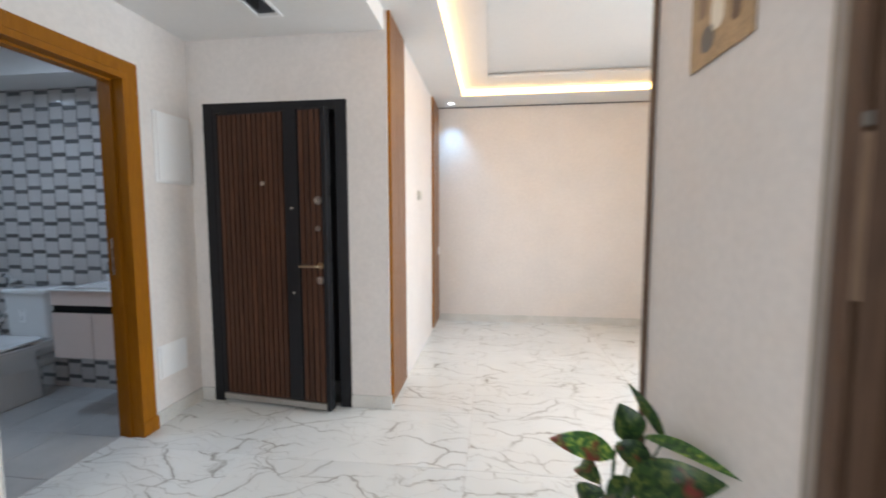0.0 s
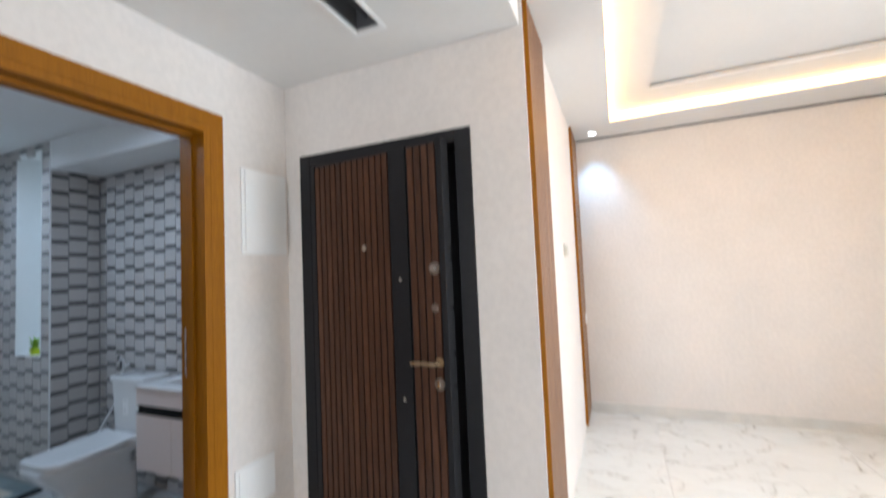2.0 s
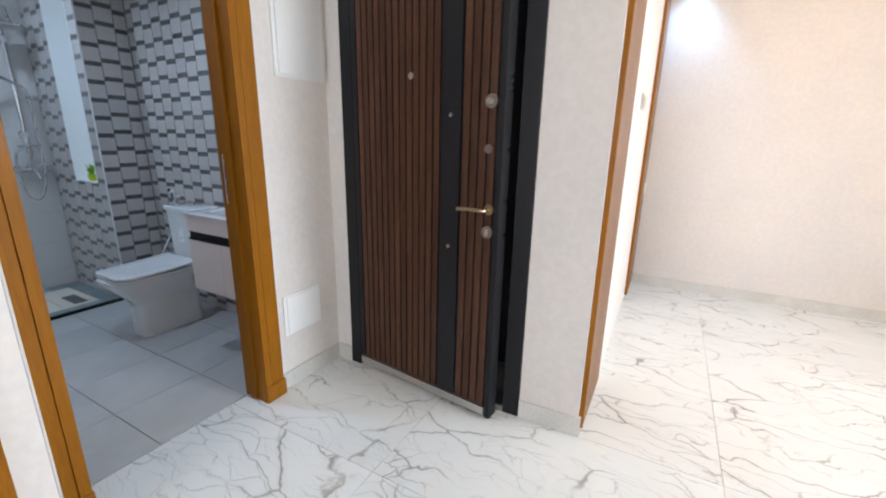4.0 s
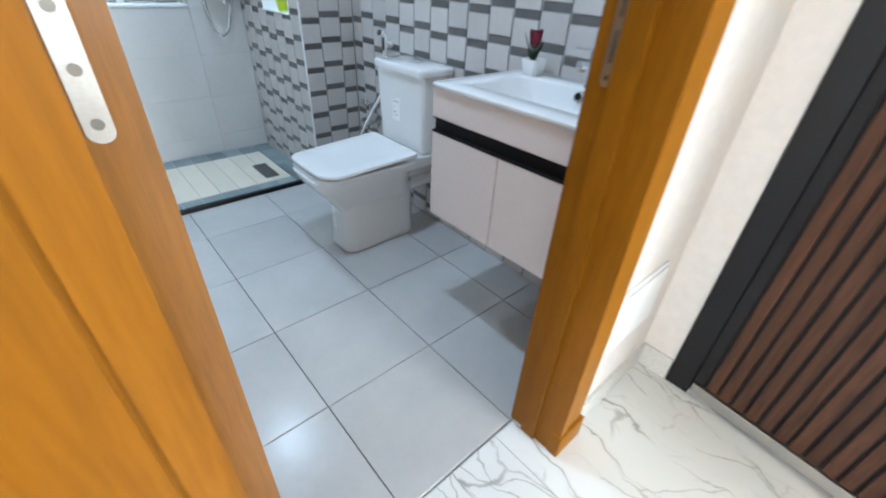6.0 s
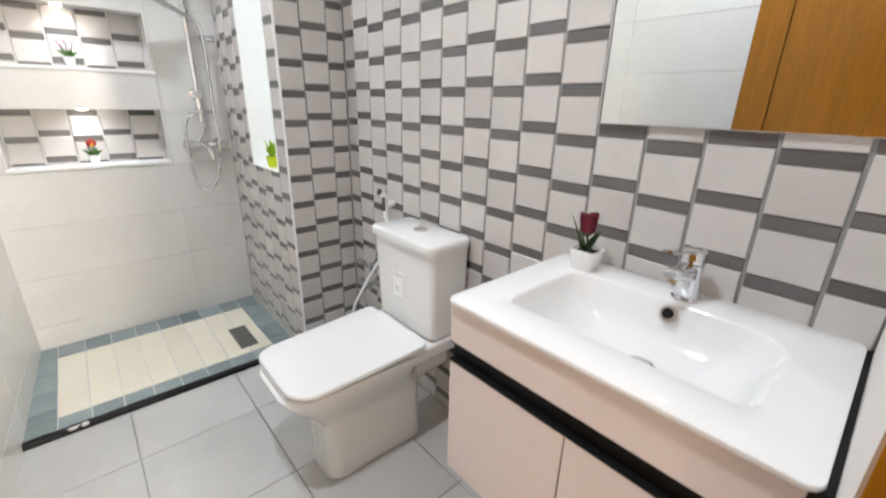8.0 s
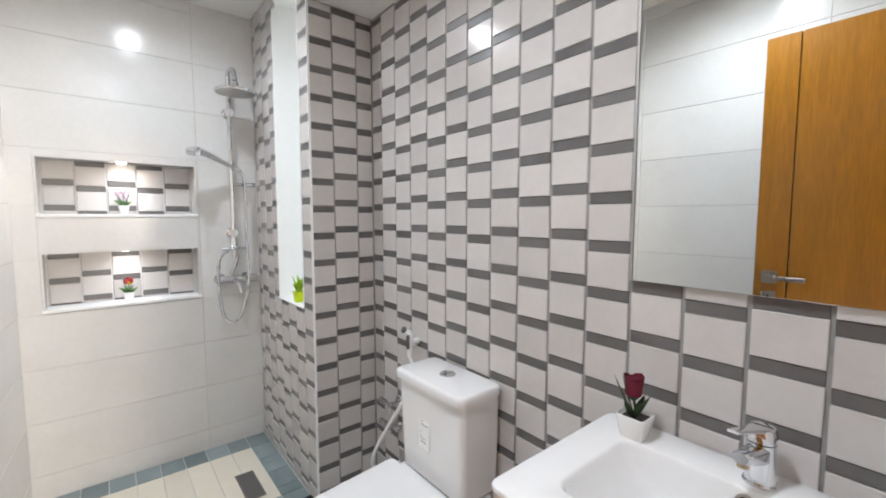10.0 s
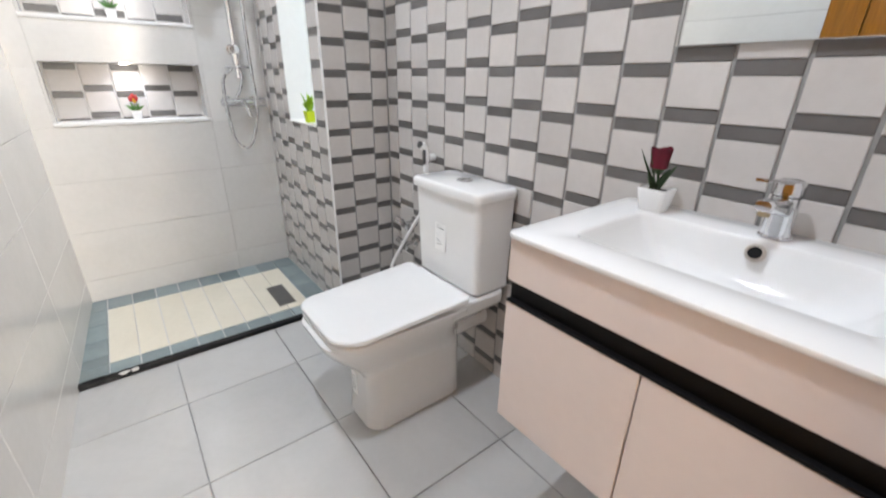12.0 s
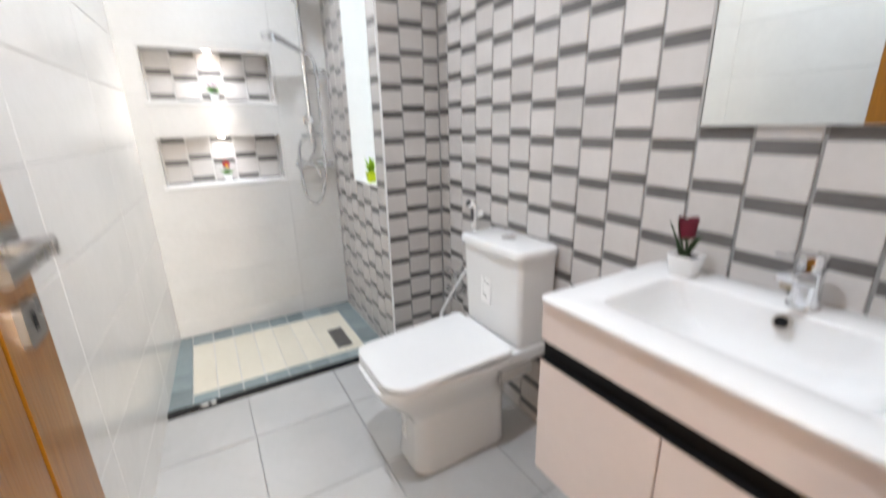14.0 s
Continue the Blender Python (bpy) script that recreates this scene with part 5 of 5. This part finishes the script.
north_m = Matrix.Translation((-2.2, NY, 0)) @ pose(0, 0, 0, 0, 0, -math.degrees(math.atan(NS))) @ Matrix.Translation((2.2, 0, 0))
mosaic(wall_north, north_m, PX - 0.002, BX, 0.0, 2.234, -2.685, 0, col=0.119, dz=0.004, row=0.1198, rise=0.012)
east_m = Matrix.Translation((PX, 0, 0)) @ pose(0, 0, 0, 0, 0, 90)
mosaic(pier, east_m, PY, north(PX) - 0.001, 0.0, 2.234, 3.068, 1, col=0.116, row=0.1188, dz=-0.006)
mosaic(pier, Matrix.Translation((0, PY, 0)), KX, PX - 0.002, 0.0, H_BATH, -3.833, 0, col=0.108, row=0.1190, dz=0.002, holes=[(WIN[0], WIN[1], WIN[2], WIN[3])])
solid("corner_trim", boxes((PX - 0.001, PY - 0.003, 0, PX + 0.003, PY + 0.006, H_BATH)), WHITE_ENAMEL, "white edge trim on the tiled corner", "trim", "structure")
back_m = Matrix.Translation((KX - ND, 0, 0)) @ pose(0, 0, 0, 0, 0, 90)
for (z0, z1), ph, dz in zip(NICHES, (1, 0), (0.014, -0.027)):
    mosaic(wall_shower, back_m, NY0 + 0.008, NY1 - 0.008, z0 + 0.012, z1 - 0.008, NY0 + 0.013, ph, col=0.1195, dz=dz)

# large pale tiles, 25 by 75 cm
COURSE = [0.132 + 0.25 * k for k in range(-1, 11)]
sd = Vector((BX - KX, SY0 - SY1, 0))
south_m = Matrix.Translation((KX, SY1, 0)) @ pose(0, 0, 0, 0, 0, 180 + math.degrees(math.atan2(sd.y, sd.x)))
for r, (z0, z1) in enumerate(clip_spans(0, H_BATH, COURSE)):
    for a, b in clip_spans(-sd.length, 0.0, [-sd.length - 0.25 + 0.75 * k for k in range(6)]):
        piece("wall_tile", plate("wall_tile", b - a - 0.0014, z1 - z0 - 0.0014, 0.011, WALL_TILE, 0.0012), south_m @ Matrix.Translation((a, 0, z0)), wall_south)
    spans = []
    for a, b in clip_spans(SY1 - 0.01, PY + 0.02, [2.03, 2.78, 3.53]):
        spans.append((a, b))
    for a, b in spans:
        # cut round the niches
        cells = [(a, b, z0, z1)]
        for n0, n1 in NICHES:
            nxt = []
            for c in cells:
                if c[1] <= NY0 or c[0] >= NY1 or c[3] <= n0 or c[2] >= n1:
                    nxt.append(c)
                    continue
                if c[0] < NY0:
                    nxt.append((c[0], NY0, c[2], c[3]))
                if c[1] > NY1:
                    nxt.append((NY1, c[1], c[2], c[3]))
                if c[2] < n0:
                    nxt.append((max(c[0], NY0), min(c[1], NY1), c[2], n0))
                if c[3] > n1:
                    nxt.append((max(c[0], NY0), min(c[1], NY1), n1, c[3]))
            cells = nxt
        for c in cells:
            if c[1] - c[0] > 0.004 and c[3] - c[2] > 0.004:
                piece("wall_tile", plate("wall_tile", c[1] - c[0] - 0.0013, c[3] - c[2] - 0.0013, 0.011, WALL_TILE, 0.0006),
                      Matrix.Translation((KX, 0, 0)) @ pose(0, 0, 0, 0, 0, 90) @ Matrix.Translation((c[0], 0.0, c[2])), wall_shower)


def floor_plate(kind, w, d, t, mat, r=0.0012):
    key = (kind, round(w, 3), round(d, 3))
    if key not in MESHES:
        MESHES[key] = mesh_of(kind, rbox(0, 0, -t, w, d, 0, r, 1), mat)
    return MESHES[key]


def lay(parent, name, mat, xs, ys, z=0.0, gap=0.003, t=0.012):
    for a, b in zip(xs, xs[1:]):
        for c, d in zip(ys, ys[1:]):
            piece(name, floor_plate(name, b - a - gap, d - c - gap, t, mat), Matrix.Translation((a + gap / 2, c + gap / 2, z)), parent)


SHX = -3.775
lay(floor_bath, "floor_tile", FLOOR_GREY, [SHX, -3.465, -3.065, -2.665, -2.265, -1.878], [1.86, 1.945, 2.345, 2.745, 3.145, 3.36], gap=0.0028)
lay(floor_hall, "floor_tile", MARBLE, [-1.874, -1.02, 0.18, 0.95], [-1.6 + 0.61 * k for k in range(7)], gap=0.002)
lay(floor_hall, "floor_tile", MARBLE, [-1.874, -1.02, 0.18, 1.38, 2.58, 3.79], [-1.6 + 0.61 * k for k in range(6, 13)], gap=0.002)

# shower floor: cream field in a teal border, black edge strip
SZ = 0.016
base = solid("shower_floor", boxes((KX, 1.9, -0.02, SHX - 0.003, PY, SZ - 0.006)), GROUT_WHITE, "shower floor of cream tiles in a teal slate border", "shower floor", "structure")
fx0, fx1, fy0, fy1 = KX + 0.135, SHX - 0.115, 2.125, 2.965
lay(base, "border_tile", TEAL_TILE, [KX + 0.002, fx0], [fy0 + (fy1 - fy0) * k / 8 for k in range(9)], SZ, 0.004, 0.008)
lay(base, "border_tile", TEAL_TILE, [fx1, SHX - 0.028], [fy0 + (fy1 - fy0) * k / 8 for k in range(9)], SZ, 0.004, 0.008)
lay(base, "border_tile", TEAL_TILE, [KX + 0.002, fx0, -4.26, -4.11, -3.96, fx1, SHX - 0.028], [1.99, fy0], SZ, 0.004, 0.008)
lay(base, "border_tile", TEAL_TILE, [KX + 0.002, fx0, -4.26, -4.11, -3.96, fx1, SHX - 0.028], [fy1, PY - 0.002], SZ, 0.004, 0.008)
lay(base, "cream_tile", CREAM_TILE, [fx0, fx1], [fy0 + (fy1 - fy0) * k / 8 for k in range(9)], SZ, 0.004, 0.008)
rnd = random.Random(12)
bm = bmesh.new()
rows, n = [], 90
for k in range(n + 1):
    y = 1.985 + (PY - 0.002 - 1.985) * k / n
    rough = 0.005 if y < 2.55 else 0.0015
    a, b = SHX - 0.026 + rnd.uniform(-1.0, 0.2) * rough, SHX + 0.003 - rnd.uniform(0.0, 1.0) * rough
    rows.append([bm.verts.new(p) for p in ((a, y, -0.005), (a, y, SZ + 0.003), (b - 0.002, y, SZ + 0.003), (b, y, SZ), (b, y, -0.005))])
for p, q in zip(rows, rows[1:]):
    for k in range(5):
        bm.faces.new((p[k], p[(k + 1) % 5], q[(k + 1) % 5], q[k]))
bm.faces.new(rows[0][::-1]), bm.faces.new(rows[-1])
strip = solid("shower_edge_strip", bm, BLACK, "worn black edge strip along the shower floor", "trim", "structure")
# pale mortar smeared over the strip
for y, w, d in ((2.175, 0.026, 0.012), (2.205, 0.018, 0.015)):
    ring = [(SHX - 0.006 + d * math.cos(a) * rnd.uniform(0.5, 1.0), y + w * math.sin(a) * rnd.uniform(0.5, 1.0)) for a in (2 * math.pi * k / 11 for k in range(11))]
    part("mortar_smear", loft([[(px, py, h) for px, py in ring] for h in (SZ + 0.0005, SZ + 0.0042)]), GROUT, strip)
t = thing("floor_drain", (-4.06, 2.868, SZ), "rectangular bronze shower drain grate", "drain")
part("frame", rbox(-4.180, 2.826, SZ, -3.940, 2.912, SZ + 0.003, 0.001, 1), GRATE, t)
for i in range(14):
    part("slot", boxes((-4.172 + i * 0.0165, 2.834, SZ + 0.003, -4.164 + i * 0.0165, 2.904, SZ + 0.0036)), GREY_PLASTIC_AND_SHADE, t)
